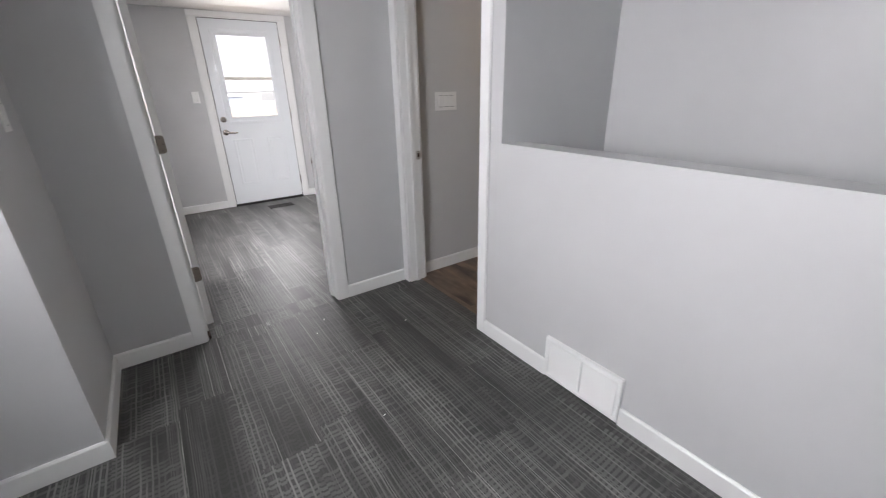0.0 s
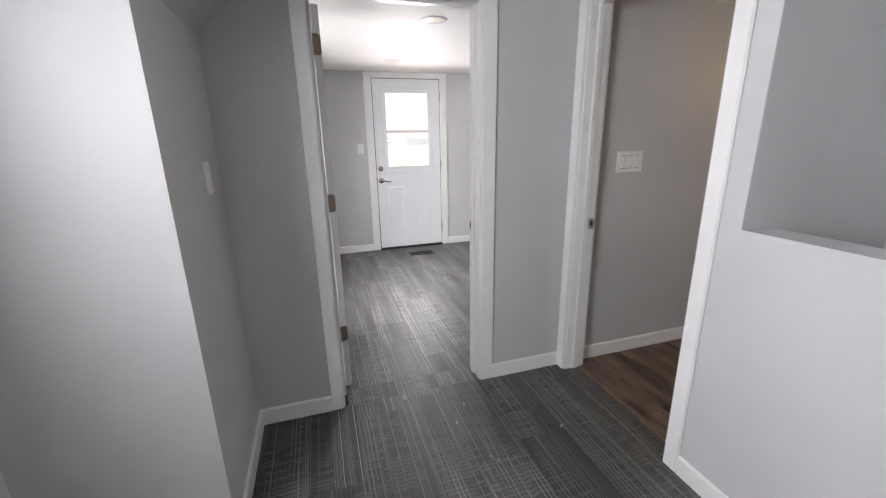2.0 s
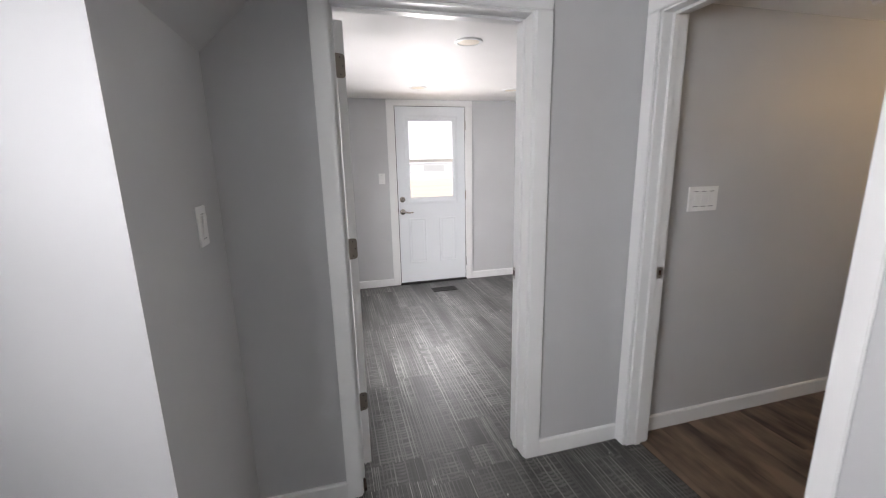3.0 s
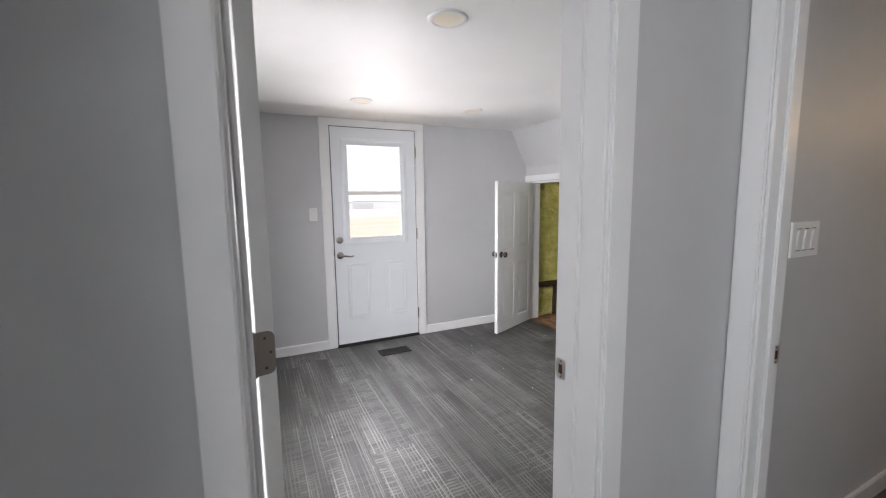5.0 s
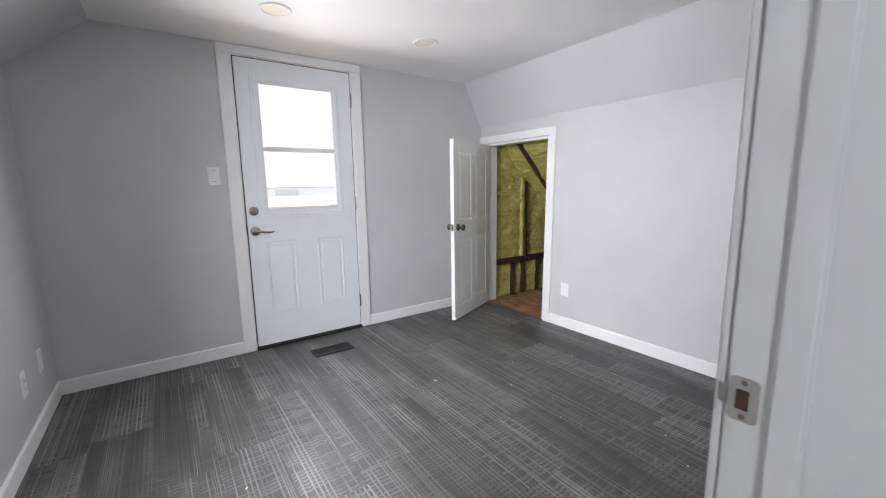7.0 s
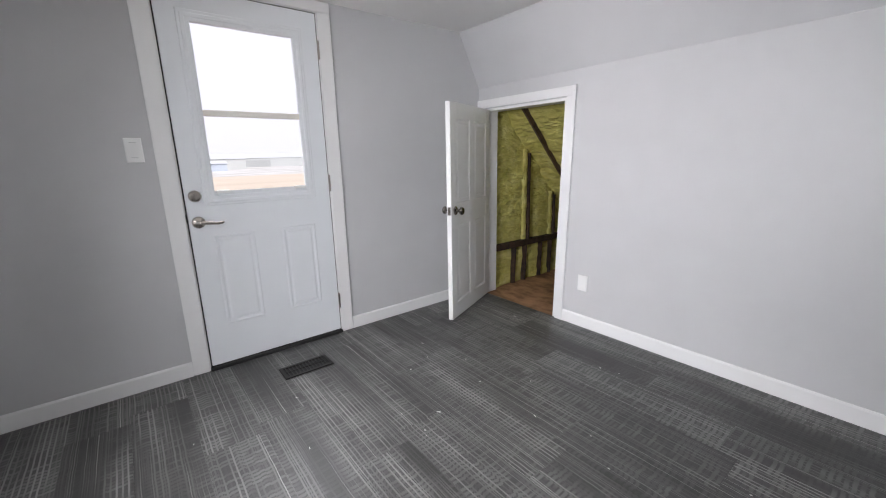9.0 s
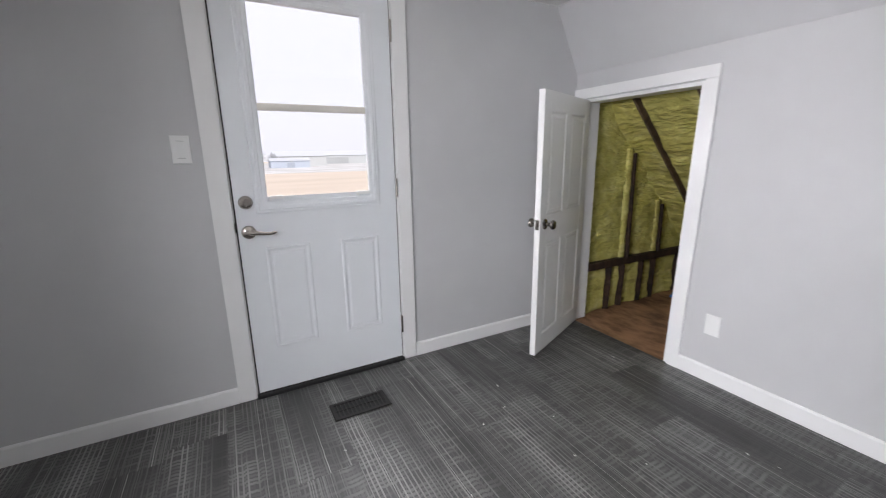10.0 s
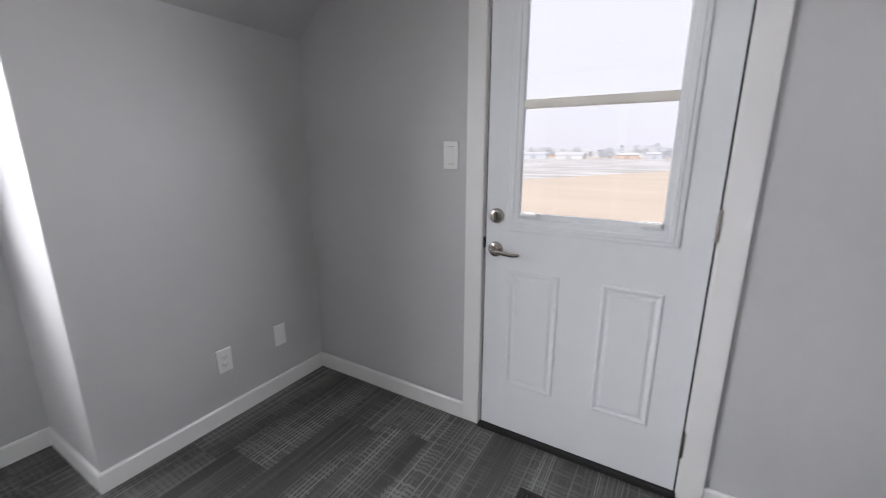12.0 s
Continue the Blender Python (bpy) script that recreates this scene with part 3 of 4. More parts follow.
# ---------------------------------------------------------------- inner panel doors
def panel_door(name, label, m, w, h, rows, thick=0.035, stile=0.098, mid=0.08):
    """A moulded panel door: local x from the hinge edge, y 0 to thick, z from 0. rows: (z0, z1) of the panel pairs."""
    d = thing(name, label, "door", m, kind="structure")
    core = 0.007
    part("core", boxes((0.002, w - 0.002, core, thick - core, 0.002, h - 0.002)), LEAFP, d)
    c0, c1 = (w - mid) / 2, (w + mid) / 2
    for a, b in ((0, stile), (w - stile, w)):
        part("stile", boxes((a, b, 0, thick, 0, h), bevel=0.0015), LEAFP, d)
    zs = [0, *[z for r in rows for z in r], h]
    for a, b in zip(zs[::2], zs[1::2]):
        part("rail", boxes((stile, w - stile, 0.0, thick, a, b)), LEAFP, d)
    for a, b in rows:
        part("muntin", boxes((c0, c1, 0.0, thick, a, b)), LEAFP, d)
        for p0, p1 in ((stile, c0), (c1, w - stile)):
            prof = [(0, 0.0), (0.008, -0.0055), (0.014, -0.006), (0.026, -0.0045), (0.034, -0.0015)]
            part("panel", sweep_rect(p0, p1, a, b, prof), LEAFP, d)
            back = part("panel", sweep_rect(-p1, -p0, a, b, prof), LEAFP, d)
            back.matrix_basis = pose(0, thick, 0, 0, 0, 180)
    return d


# bedroom door, swung back into the room past a right angle
PIN = (0.020, 2.547)
open_angle = 104
bed = panel_door("door_2", "open white moulded panel door swung back into the room", pose(PIN[0], PIN[1], 0.014, 0, 0, open_angle) @ pose(0.003, -0.041, 0), 0.748, 1.945,
                 [(0.20, 0.78), (1.02, 1.80)])
for z in (1.782, 1.056, 0.332):
    hinge(bed, pose(-0.0028, 0.041, z, 0, 0, -90), 0.040)
lever(bed, 0.69, 0.0, 0.905, -1)
lever(bed, 0.69, 0.035, 0.905, -1, back=True)

# attic door, open
attic = panel_door("door_3", "short white moulded attic door standing open", pose(2.838, 5.336, 0.012, 0, 0, 203.1), 0.700, 1.545,
                   [(0.115, 0.70), (0.86, 1.44)], stile=0.085, mid=0.075)
knob(attic, 0.635, 0.0, 0.812)
knob(attic, 0.635, 0.035, 0.812, back=True)
part("latch_face", boxes((0.6995, 0.7015, 0.006, 0.029, 0.785, 0.842), bevel=0.0005), NICKEL, attic, "satin nickel latch face")
part("latch_bolt", boxes((0.7015, 0.712, 0.012, 0.023, 0.803, 0.823), bevel=0.002), NICKEL, attic)
for z in (1.37, 0.18):
    hinge(attic, pose(-0.0005, 0.002, z, 0, 0, 90), 0.03, 0.088)


def strike(name, m, label):
    s = thing(name, label, "strike plate", m)
    part("plate", prism(round_rect(-0.016, 0.016, -0.029, 0.029, 0.007), "y", -0.002, 0.0), STEEL, s)
    part("lip", moved(boxes((0.0, 0.014, -0.002, 0, -0.013, 0.013), bevel=0.0008), pose(0.016, 0, 0, 0, 0, 25)), STEEL, s)
    part("latch_hole", boxes((-0.006, 0.008, -0.0026, -0.0019, -0.013, 0.013)), material("raw_wood_hole", (0.05, 0.022, 0.014), 0.8), s)
    for z in (-0.0225, 0.0225):
        part("screw", moved(lathe([(0.0038, 0.002), (0.003, 0.0028), (0.001, 0.003)], 10), pose(0, 0, z, 90, 0, 0)), HINGE, s)


strike("strike_plate", pose(DX1 - 0.0005, 2.515, 0.905, 0, 180, -90), "satin nickel strike plate on the white bedroom door jamb")
strike("strike_plate", pose(1.412, OY1 - 0.0005, 0.901), "satin nickel strike plate on the white landing jamb")


# ---------------------------------------------------------------- wall plates
def plate(name, label, category, m, w, h, group=""):
    t = thing(name, label, category, m, group)
    part("cover_plate", sweep_rect(-w / 2, w / 2, -h / 2, h / 2, [(0, 0), (0.0005, 0.004), (0.003, 0.006)]), PLASTIC, t)
    return t


def rocker(t, x, gap=0.0006):
    part("rocker", moved(boxes((-0.0165, 0.0165, -0.005, 0.0, -0.033, 0.033), bevel=0.0015), pose(x, -0.0054, 0, 4.5)), PLASTIC, t)
    for z in (0.036, -0.036):
        part("slot", boxes((x - 0.015, x + 0.015, -0.0064, -0.0061, z - gap, z + gap)), SLOT, t)


def toggle(t, x):
    part("toggle_slot", boxes((x - 0.0055, x + 0.0055, -0.0072, -0.0058, -0.0125, 0.0125)), PLASTIC, t)
    part("toggle", moved(boxes((-0.0042, 0.0042, -0.017, 0.0, -0.006, 0.006), bevel=0.0015), pose(x, -0.006, -0.002, 22)), PLASTIC, t)


sw = plate("light_switch", "white rocker light switch on the grey gable wall", "light switch", pose(0.514, YE, 1.264), 0.072, 0.118)
rocker(sw, 0)
sw = plate("light_switch", "white rocker light switch on the shaded hall wall", "light switch", pose(XH, 2.165, 1.25, 0, 0, 90), 0.074, 0.118)
rocker(sw, 0)
sw = plate("light_switch", "wide white switch plate with three rockers by the landing", "light switch", pose(1.699, YH, 1.225), 0.176, 0.118)
for k in range(3):
    rocker(sw, -0.046 + 0.046 * k, 0.0012)

o = plate("wall_outlet", "white duplex wall outlet above the baseboard", "outlet", pose(XL, 4.840, 0.310, 0, 0, 90), 0.072, 0.118)
for z in (0.020, -0.020):
    part("socket", moved(boxes((-0.0165, 0.0165, -0.0085, -0.0055, -0.014, 0.014), bevel=0.003), pose(0, 0, z)), PLASTIC, o)
    part("slot", boxes((-0.008, -0.006, -0.0088, -0.0086, z - 0.002, z + 0.007), (0.006, 0.008, -0.0088, -0.0086, z - 0.002, z + 0.006), (-0.0025, 0.0025, -0.0088, -0.0086, z - 0.009, z - 0.004)), SLOT, o)
plate("wall_outlet", "blank white cover plate above the baseboard", "cover plate", pose(XL, 5.148, 0.316, 0, 0, 90), 0.072, 0.118)
o = plate("wall_outlet", "white wall outlet on the bright knee wall", "outlet", pose(XR, 4.378, 0.320, 0, 0, -90), 0.074, 0.112)
part("socket", boxes((-0.0165, 0.0165, -0.0075, -0.0055, -0.033, 0.033), bevel=0.001), PLASTIC, o)

# ---------------------------------------------------------------- grilles
gr = thing("wall_vent", "white two-panel return air grille at the foot of the half wall", "vent", pose(XO, 0.861, 0.118, 0, 0, -90))
GW, GH = 0.388, 0.212
part("frame", sweep_rect(-GW / 2, GW / 2, -GH / 2, GH / 2, [(0, 0), (0.001, 0.018), (0.006, 0.022), (0.020, 0.020), (0.024, 0.012)], cap=False), TRIM, gr)
part("backing", boxes((-GW / 2 + 0.02, GW / 2 - 0.02, -0.009, -0.004, -GH / 2 + 0.02, GH / 2 - 0.02)), TRIM, gr)
part("divider", boxes((-0.006, 0.006, -0.020, -0.008, -GH / 2 + 0.022, GH / 2 - 0.022), bevel=0.002), TRIM, gr)
slat_mesh = mesh_of("slat", moved(boxes((-0.08, 0.08, -0.006, 0.006, -0.0007, 0.0007)), pose(0, 0, 0, 35)), TRIM)
for side in (-0.088, 0.088):
    for k in range(16):
        s = new("slat", slat_mesh)
        s.parent = gr
        s.matrix_basis = pose(side, -0.0135, -0.078 + 0.0104 * k)

fr = thing("floor_register", "dark bronze floor register set in the grey floor", "vent", pose(1.128, 5.092, 0.004))
part("frame", moved(sweep_rect(-0.142, 0.142, -0.071, 0.071, [(0, 0), (0.001, 0.003), (0.004, 0.005), (0.020, 0.005), (0.021, 0.0005)], cap=False), pose(0, 0, 0, -90)), REGISTER, fr)
part("backing", boxes((-0.125, 0.125, -0.054, 0.054, 0.0002, 0.0008)), SLOT, fr)
bar_mesh = mesh_of("bar", boxes((-0.0028, 0.0028, -0.051, 0.051, 0.001, 0.0048)), REGISTER)
for k in range(12):
    b = new("bar", bar_mesh)
    b.parent = fr
    b.matrix_basis = pose(-0.1078 + 0.0196 * k, 0, 0)
part("rib", boxes((-0.122, 0.122, -0.0035, 0.0035, 0.001, 0.0046)), REGISTER, fr)


# ---------------------------------------------------------------- ceiling lights
def downlight(x, y):
    t = thing("ceiling_light", "slim round white recessed downlight switched off", "ceiling light", pose(x, y, ZC), "downlights in the room ceiling")
    part("trim_ring", lathe([(0.084, 0.0), (0.084, -0.003), (0.080, -0.007), (0.068, -0.008), (0.064, -0.004)], 40), TRIM, t, "", True)
    # diffuser colour carries the warm light it picks up off the field
    part("diffuser", lathe([(0.065, -0.003), (0.064, -0.0045), (0.02, -0.005)], 40), material("field_lit_diffuser", (0.80, 0.71, 0.58), 0.35), t, "milky diffuser with warm field light in its colour", True)


for x, y in ((0.817, 3.282), (0.812, 4.738), (1.758, 4.726)):
    downlight(x, y)
# unseen fixture, added to go with the warm landing light
lamp = thing("unseen_lamp", "small unseen warm lamp added at the end of the landing", "wall lamp", pose(3.30, 1.72, 1.80, 0, 0, -90))
part("base", moved(lathe([(0.06, 0.0), (0.06, 0.012), (0.05, 0.02), (0.012, 0.024), (0.012, 0.07)], 28), FACE), NICKEL, lamp, "", True)
glow = material("warm_bulb_glass", (0.9, 0.8, 0.6), 0.4)
glow.node_tree.nodes["Principled BSDF"].inputs["Emission Color"].default_value = (1.0, 0.68, 0.36, 1)
glow.node_tree.nodes["Principled BSDF"].inputs["Emission Strength"].default_value = 2.0
part("bulb", moved(lathe([(0.008, 0.0), (0.018, 0.008), (0.020, 0.02), (0.012, 0.034), (0.003, 0.038)], 20), pose(0, -0.07, 0) @ FACE), glow, lamp, "", True)
det = thing("smoke_detector", "round white smoke detector on the landing ceiling", "smoke detector", pose(2.30, 2.14, 2.075))
part("base", lathe([(0.062, 0.0), (0.062, -0.010), (0.058, -0.012)], 32), PLASTIC, det, "", True)
part("cover", lathe([(0.056, -0.011), (0.055, -0.026), (0.045, -0.034), (0.01, -0.036)], 32), PLASTIC, det, "", True)

# ---------------------------------------------------------------- attic store behind the short door
AX = 2.968


def lumpy(width, height, nx, nz, depth, seed):
    """A sprayed-foam sheet in local xz facing -y, with swelling lumps."""
    bm = bmesh.new()
    grid = []
    for j in range(nz + 1):
        row = []
        for i in range(nx + 1):
            x, z = width * i / nx, height * j / nz
            p = Vector((x * 3.2 + seed, z * 5.0, seed))
            h = noise.fractal(p, 1.0, 2.0, 4) * depth + noise.noise(Vector((x * 9, z * 17, seed))) * depth * 0.5
            row.append(bm.verts.new((x, -h, z)))
        grid.append(row)
    for j in range(nz):
        for i in range(nx):
            bm.faces.new((grid[j][i], grid[j][i + 1], grid[j + 1][i + 1], grid[j + 1][i]))
    return bm


structure("wall_attic_gable", boxes((3.02, 5.2, YE, YE + 0.16, -0.02, 2.3), (AX, 3.02, YE - 0.001, YE + 0.0, -0.02, 2.2)), STUD, "bare gable sheathing of the attic store", "wall")
structure("wall_attic_back", boxes((AX, 5.2, 2.40, 2.50, -0.02, 2.3)), STUD, "bare end wall of the attic store", "wall")
structure("roof_attic", prism([(2.86, 1.86), (5.2, -0.48), (5.2, 0.0), (2.86, 2.5)], "y", 2.40, YE + 0.16), STUD, "roof slope over the attic store", "roof")
fg = structure("foam_gable", lumpy(1.95, 2.0, 90, 92, 0.022, 3.1), FOAM, "yellow-green spray foam insulation on the gable", "insulation", True)
fg.matrix_basis = pose(AX - 0.02, 5.375, 0)
roof_len = 2.50
fs = structure("foam_roof", lumpy(2.95, roof_len, 110, 110, 0.022, 8.7), FOAM, "yellow-green spray foam insulation between the rafters", "insulation", True)
# local x along y, local z up the slope, facing down and inwards
e = Matrix(((0, math.sqrt(0.5), -math.sqrt(0.5), 4.767), (1, 0, 0, 2.48), (0, math.sqrt(0.5), math.sqrt(0.5), -0.115), (0, 0, 0, 1)))
fs.matrix_basis = e


def lumber(name, a, b, w, d, label, wood=TIMBER):
    """A rough timber from a to b."""
    a, b = Vector(a), Vector(b)
    bm = boxes((-w / 2, w / 2, -d / 2, d / 2, 0, (b - a).length), bevel=0.003)
    ob = structure(name, bm, wood, label, "timber")
    ob.matrix_basis = Matrix.Translation(a) @ (b - a).to_track_quat("Z", "Y").to_matrix().to_4x4()


lumber("beam", (AX, 5.352, 0.384), (4.25, 5.352, 0.378), 0.05, 0.056, "dark brown horizontal timber across the foam")
for x, top in ((3.39, 1.245), (3.786, 0.835)):
    lumber("stud", (x + 0.020, 5.350, 0.40), (x + 0.020, 5.358, top - 0.03), 0.020, 0.05, "brown wall stud half buried in foam")
for x, top in ((3.39, 1.25), (3.786, 0.84)):
    ridge_bm = bmesh.new()
    rows = []
    for k in range(24):
        z = 0.41 + (top - 0.41) * k / 23
        w = 0.030 + 0.007 * noise.noise(Vector((x * 9, z * 14, 1)))
        d = 0.026 + 0.010 * noise.noise(Vector((x * 5, z * 11, 4)))
        rows.append([ridge_bm.verts.new((x - 0.012 + w * math.cos(a), 5.372 - d * math.sin(a), z)) for a in (0.0, 0.6, 1.2, 1.9, 2.5, math.pi)])
    for p, q in zip(rows, rows[1:]):
        for k in range(5):
            ridge_bm.faces.new((p[k + 1], p[k], q[k], q[k + 1]))
    ridge_bm.faces.new(rows[-1])
    structure("foam_ridge", ridge_bm, FOAM, "ridge of yellow-green foam over a buried stud", "insulation", True)
for x in (3.232, 3.385, 3.618, 3.779, 4.118):
    lumber("stud", (x, 5.366, 0.0), (x + 0.008, 5.362, 0.345), 0.026, 0.045, "dark brown short stud below the timber")
for y in (5.128, 4.72):
    lumber("rafter", (2.98, y, 1.650), (4.50, y, 0.130), 0.019, 0.05, "dark brown rafter edge showing through foam", STUD)
structure("floor_attic", boxes((XR, 5.0, 2.5, YE, -0.06, -0.006)), PLY, "reddish bare sheathing floor of the attic store", "floor")
scrap = thing("blue_scrap", "small crumpled blue plastic scrap on the attic floor", "scrap", pose(4.02, 5.27, -0.006, 0, 0, 20))
bm = boxes((-0.09, 0.09, -0.03, 0.03, 0.0, 0.018), bevel=0.006)
part("sheet", bm, material("blue_plastic", (0.03, 0.16, 0.42), 0.4), scrap)


# ---------------------------------------------------------------- outside distance
def shed(x, y, w, d, h, colour, roof_colour, label, turn=0):
    s = thing("shed", label, "shed", pose(x, y, -3.0, 0, 0, turn))
    part("wall", boxes((-w / 2, w / 2, -d / 2, d / 2, 0, h)), material("shed_wall", colour, 0.7), s)
    part("roof", prism([(-d / 2 - 0.4, h), (d / 2 + 0.4, h), (0, h + d * 0.13)], "x", -w / 2 - 0.4, w / 2 + 0.4), material("shed_roof", roof_colour, 0.5), s)
    part("door", boxes((-w * 0.1, w * 0.1, -d / 2 - 0.08, -d / 2, 0, h * 0.75)), material("shed_door", tuple(c * 0.75 for c in colour), 0.6), s)


shed(62, 262, 70, 22, 5.0, (0.42, 0.435, 0.44), (0.47, 0.48, 0.50), "long pale metal shed beyond the field")
shed(34, 210, 22, 14, 4.6, (0.43, 0.44, 0.44), (0.46, 0.47, 0.49), "pale metal shed with grey roof in the yard")
shed(25, 182, 15, 9, 2.8, (0.38, 0.42, 0.49), (0.45, 0.46, 0.49), "low blue-sided shed in the yard")
rs = random.Random(21)
# building tones, and the roof grey below, are lightened to carry haze
HAZED_TONES = (((0.56, 0.56, 0.56), "white"), ((0.52, 0.47, 0.43), "beige"), ((0.50, 0.40, 0.35), "pale red"), ((0.48, 0.50, 0.54), "blue-grey"), ((0.55, 0.53, 0.50), "cream"))
for k in range(15):
    tint, word = HAZED_TONES[k % 5]
    far = rs.uniform(270, 400)
    shed(-215 + 15.5 * k + rs.uniform(-3, 3), far, rs.uniform(9, 20), rs.uniform(8, 12), rs.uniform(2.3, 3.4), tint, (0.52, 0.52, 0.55), "small low %s building far beyond the field" % word, rs.uniform(-15, 15))

# crown and bark are paled so that distance haze sits in their colour
LEAF = material("haze_tinted_winter_crown", (0.50, 0.515, 0.55), 0.9)
BARK = material("haze_tinted_bark", (0.45, 0.45, 0.46), 0.9)


def tree(x, y, h, seed):
    rnd = random.Random(seed)
    t = thing("tree", "hazy grey tree far beyond the tan field", "tree", pose(x, y, -3.0, 0, 0, rnd.uniform(0, 360)), "trees beyond the field")
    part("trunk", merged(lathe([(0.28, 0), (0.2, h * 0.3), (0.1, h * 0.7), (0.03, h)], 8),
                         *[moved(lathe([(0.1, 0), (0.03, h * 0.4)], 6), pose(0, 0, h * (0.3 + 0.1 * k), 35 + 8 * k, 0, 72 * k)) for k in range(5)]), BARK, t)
    crown = bmesh.new()
    for k in range(260):
        a, r, z = rnd.uniform(0, 2 * math.pi), h * 0.36 * math.sqrt(rnd.random()), rnd.uniform(-1, 1)
        rr = r * math.sqrt(max(0.05, 1 - z * z)) * (1 + 0.35 * math.sin(3 * a + seed))
        c = Vector((1.35 * rr * math.cos(a), 1.35 * rr * math.sin(a), h * (0.60 + 0.38 * z)))
        s = rnd.uniform(0.18, 0.5)
        q = Euler((rnd.uniform(0, 3), rnd.uniform(0, 3), rnd.uniform(0, 3))).to_matrix()
        vs = [crown.verts.new(c + q @ Vector(v) * s) for v in ((-1, -0.6, 0), (1, -0.6, 0.2), (0.9, 0.7, 0), (-0.8, 0.6, 0.3))]
        crown.faces.new(vs)
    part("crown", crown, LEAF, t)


rt = random.Random(5)
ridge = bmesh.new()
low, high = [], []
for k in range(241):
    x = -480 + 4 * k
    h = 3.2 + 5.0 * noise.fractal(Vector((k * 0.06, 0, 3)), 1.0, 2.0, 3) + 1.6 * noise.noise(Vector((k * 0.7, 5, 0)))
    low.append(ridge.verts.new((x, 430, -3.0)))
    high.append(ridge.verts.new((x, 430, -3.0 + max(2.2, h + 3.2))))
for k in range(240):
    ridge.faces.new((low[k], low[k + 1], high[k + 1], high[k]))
# pale blue-grey puts the haze of distance into the woods' colour
structure("backdrop", ridge, material("haze_tinted_treeline", (0.53, 0.55, 0.59), 0.95), "pale hazy line of distant woods on the horizon", "treeline")
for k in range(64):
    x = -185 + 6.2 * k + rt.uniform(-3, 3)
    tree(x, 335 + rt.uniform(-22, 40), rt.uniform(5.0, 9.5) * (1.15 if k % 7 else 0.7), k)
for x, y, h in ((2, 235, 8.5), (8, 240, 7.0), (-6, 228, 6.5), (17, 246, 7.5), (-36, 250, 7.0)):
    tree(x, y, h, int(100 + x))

# ---------------------------------------------------------------- floors, laid plank by plank
FLOOR = structure("floor", boxes((-1.4, XO, -1.9, YH, -0.06, -0.0045), (XO, XO2 - 0.03, HY, YH, -0.06, -0.0045), (-1.1, XR, YH, YE, -0.06, -0.0045)),
                  material("floor_backing", (0.03, 0.03, 0.03), 0.9), "grey woven plank floor with light hatched lines", "floor")
PW, PL = 0.2375, 0.95


def plank_mesh(w, l, mat):
    bm = boxes((0.0001, w - 0.0001, 0.0001, l - 0.0001, -0.004, 0.0))
    top = [e for e in bm.edges if all(v.co.z > -0.001 for v in e.verts)]
    bmesh.ops.bevel(bm, geom=top, offset=0.0003, segments=1, affect="EDGES")
    return mesh_of("plank", bm, mat)


def lay(parent, mat, x0, x1, y0, y1, width, length, origin, cache):
    """Planks along y that fill a rectangle, in columns counted from origin; each column is staggered against the next."""
    k0 = math.floor((x0 - origin) / width)
    k = k0
    while origin + k * width < x1 - 1e-6:
        a, b = max(x0, origin + k * width), min(x1, origin + (k + 1) * width)
        first = 4.18 - 0.235 * k + 0.31 * (k % 2)
        j = math.floor((y0 - first) / length)
        while first + j * length < y1 - 1e-6:
            c, d = max(y0, first + j * length), min(y1, first + (j + 1) * length)
            if b - a > 0.004 and d - c > 0.004:
                key = (round(b - a, 4), round(d - c, 4))
                if key not in cache:
                    cache[key] = plank_mesh(b - a, d - c, mat)
                ob = new("plank", cache[key])
                ob.parent = parent
                ob.location = (a, c, 0)
            j += 1
        k += 1


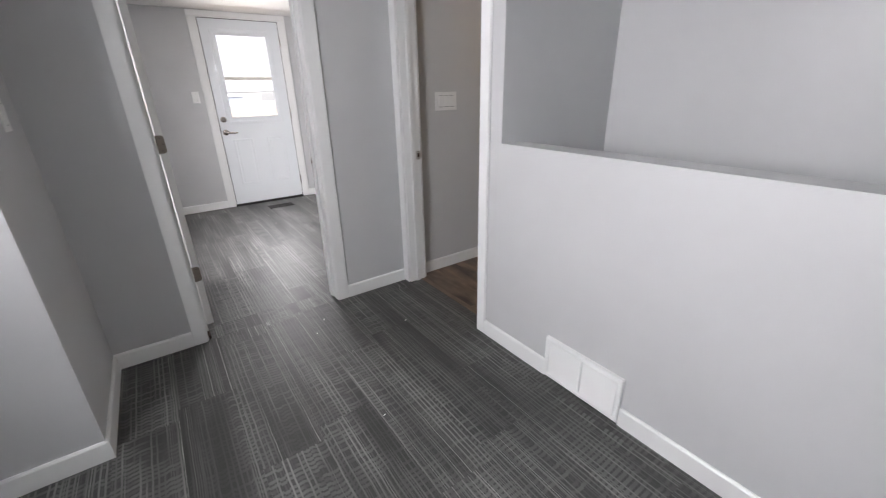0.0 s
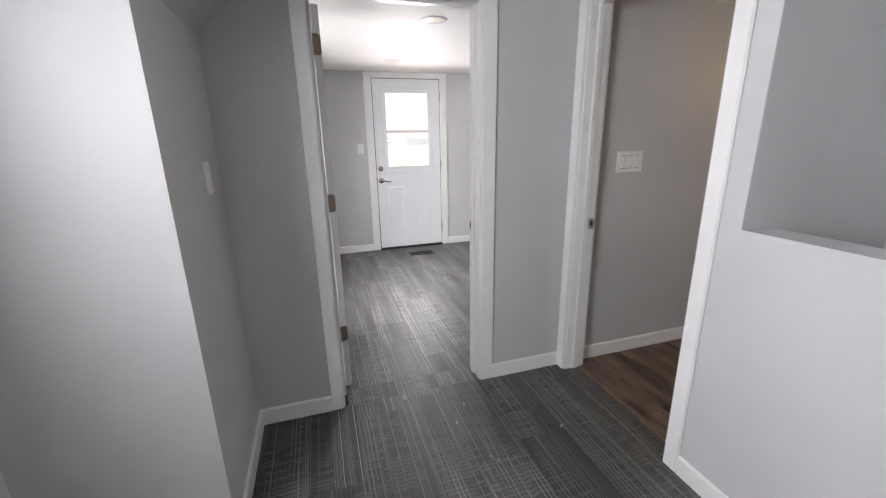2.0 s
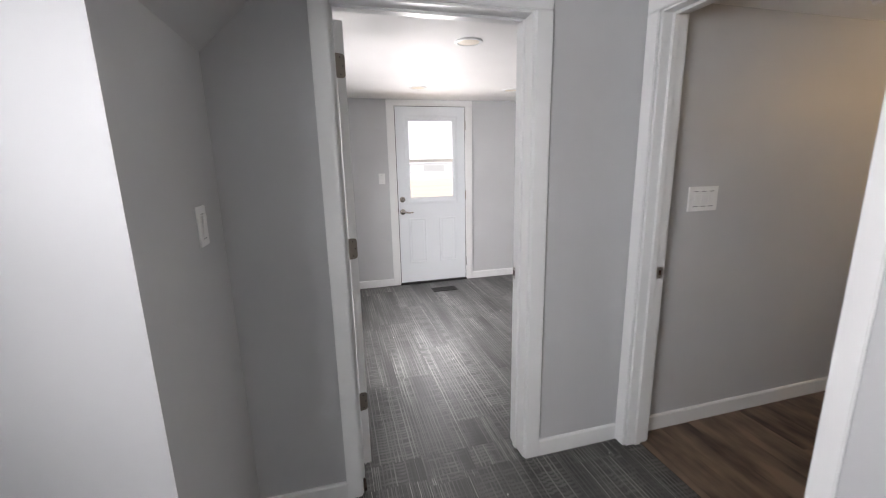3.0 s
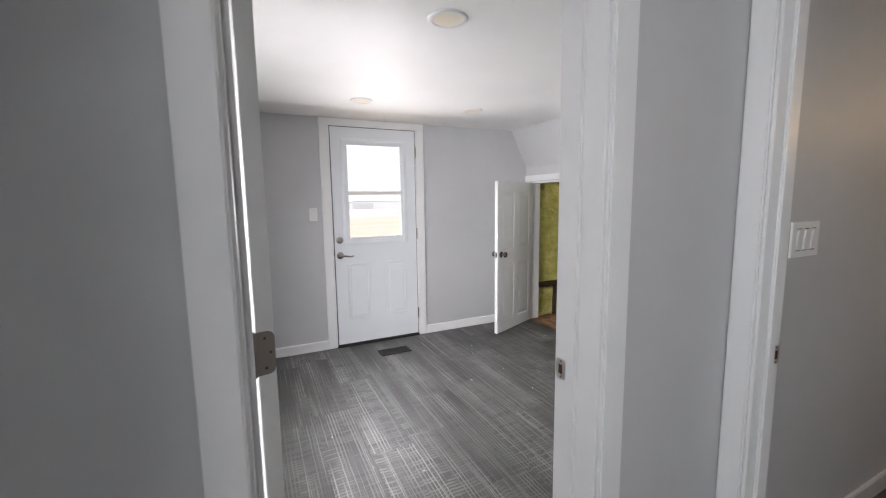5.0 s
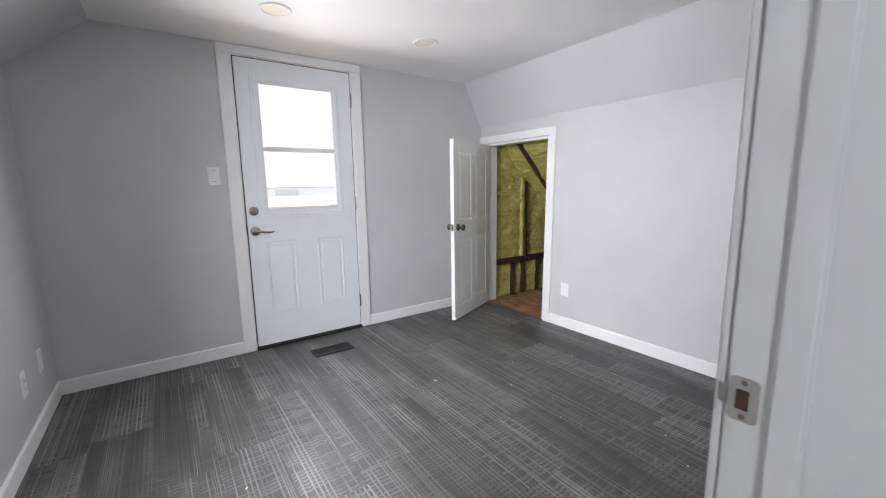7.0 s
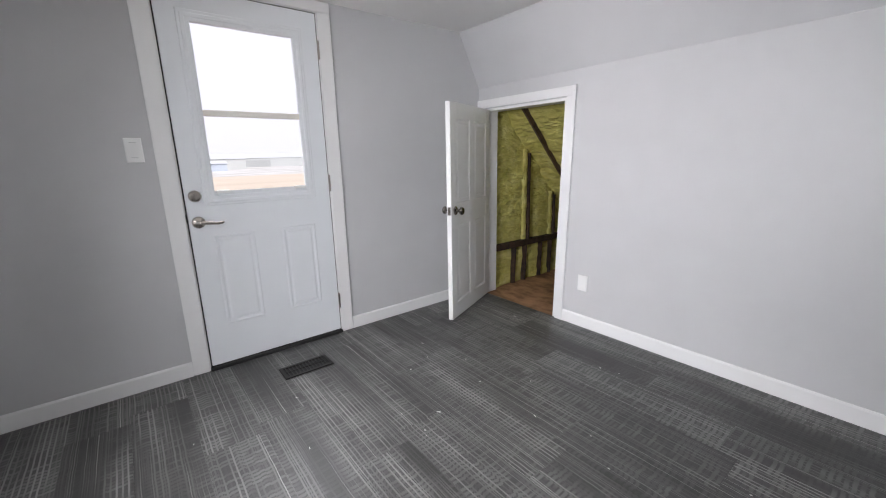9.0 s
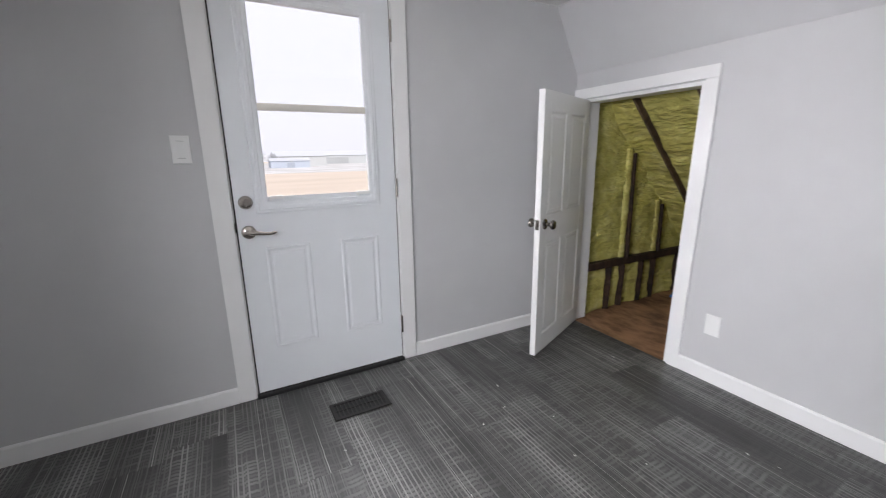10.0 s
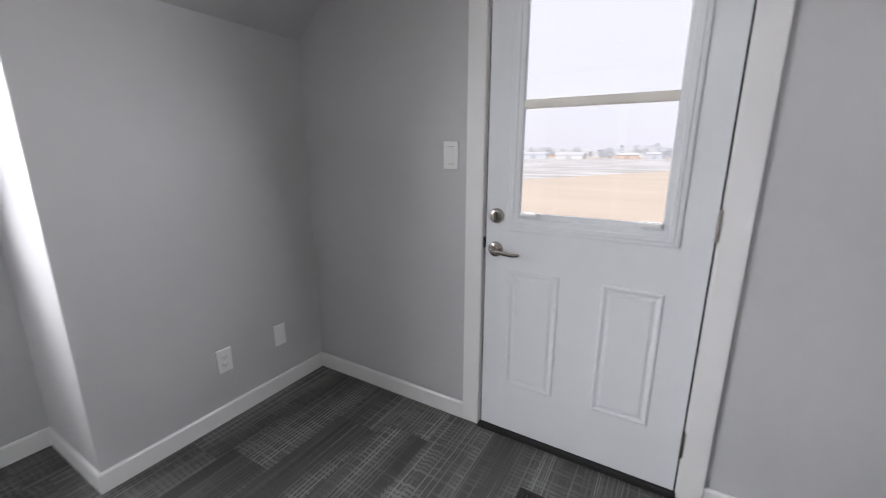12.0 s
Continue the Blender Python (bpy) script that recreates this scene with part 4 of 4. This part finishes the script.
store = {}
lay(FLOOR, CARPET, XL, XR, YD, YE, PW, PL, 1.0095, store)
lay(FLOOR, CARPET, ALX, XL, YD, ALY, PW, PL, 1.0095, store)
lay(FLOOR, CARPET, DX0, DX1, YH, YD, PW, PL, 1.0095, store)
lay(FLOOR, CARPET, XH, XO, -1.9, YH, PW, PL, 1.0095, store)
lay(FLOOR, CARPET, HLX, XH, -1.9, HLY, PW, PL, 1.0095, store)
lay(FLOOR, CARPET, XO, 1.395, OY0, OY1, PW, PL, 1.0095, store)
LAND = structure("floor_landing", boxes((XO2 - 0.03, 3.3, HY, YH, -0.06, -0.0045)), material("landing_backing", (0.02, 0.015, 0.01), 0.9), "dark brown wood plank floor of the landing", "floor")
store2 = {}
lay(LAND, BROWNWOOD, 1.40, XO2, OY0, OY1, 0.18, 1.2, 1.40, store2)
lay(LAND, BROWNWOOD, XO2, 3.3, HY + 0.11, YH, 0.18, 1.2, 1.40, store2)

# small dark brown block at the foot of the left jamb
shim = thing("dark_block", "small dark brown block on the floor by the jamb", "shim", pose(0.0175, 2.424, 0))
part("block", prism([(-0.022, 0), (0.022, 0), (0.022, 0.030), (-0.022, 0.018)], "x", -0.0065, 0.0065), TIMBER, shim)

# crumbs of drywall on the floor
rc = random.Random(11)
spots = [(1.586, 4.666), (1.323, 4.358), (0.894, 4.411), (2.018, 4.141), (1.797, 3.934), (1.874, 3.690), (1.325, 4.154), (2.452, 3.873), (0.977, 4.82),
         (2.627, 4.794), (1.83, 4.892), (1.908, 4.55), (1.761, 3.542), (2.033, 3.155), (0.613, 2.205)]
spots += [(rc.uniform(0.3, 2.6), rc.uniform(2.9, 5.2)) for _ in range(14)] + [(rc.uniform(0.0, 1.2), rc.uniform(0.9, 2.3)) for _ in range(6)]
for x, y in spots:
    bm = bmesh.new()
    bmesh.ops.create_icosphere(bm, subdivisions=1, radius=1)
    for v in bm.verts:
        v.co *= rc.uniform(0.7, 1.2)
    s = rc.uniform(0.0014, 0.0030)
    bmesh.ops.scale(bm, vec=(s * rc.uniform(1, 4.5), s, s * 0.6), verts=list(bm.verts))
    bmesh.ops.translate(bm, vec=(0, 0, -min(v.co.z for v in bm.verts)), verts=list(bm.verts))
    c = tagged(new("crumb", mesh_of("crumb", bm, CRUMB)), "tiny white crumb of drywall on the grey floor", "crumb", "crumbs on the floor")
    c.matrix_basis = pose(x, y, 0, 0, 0, rc.uniform(0, 360))
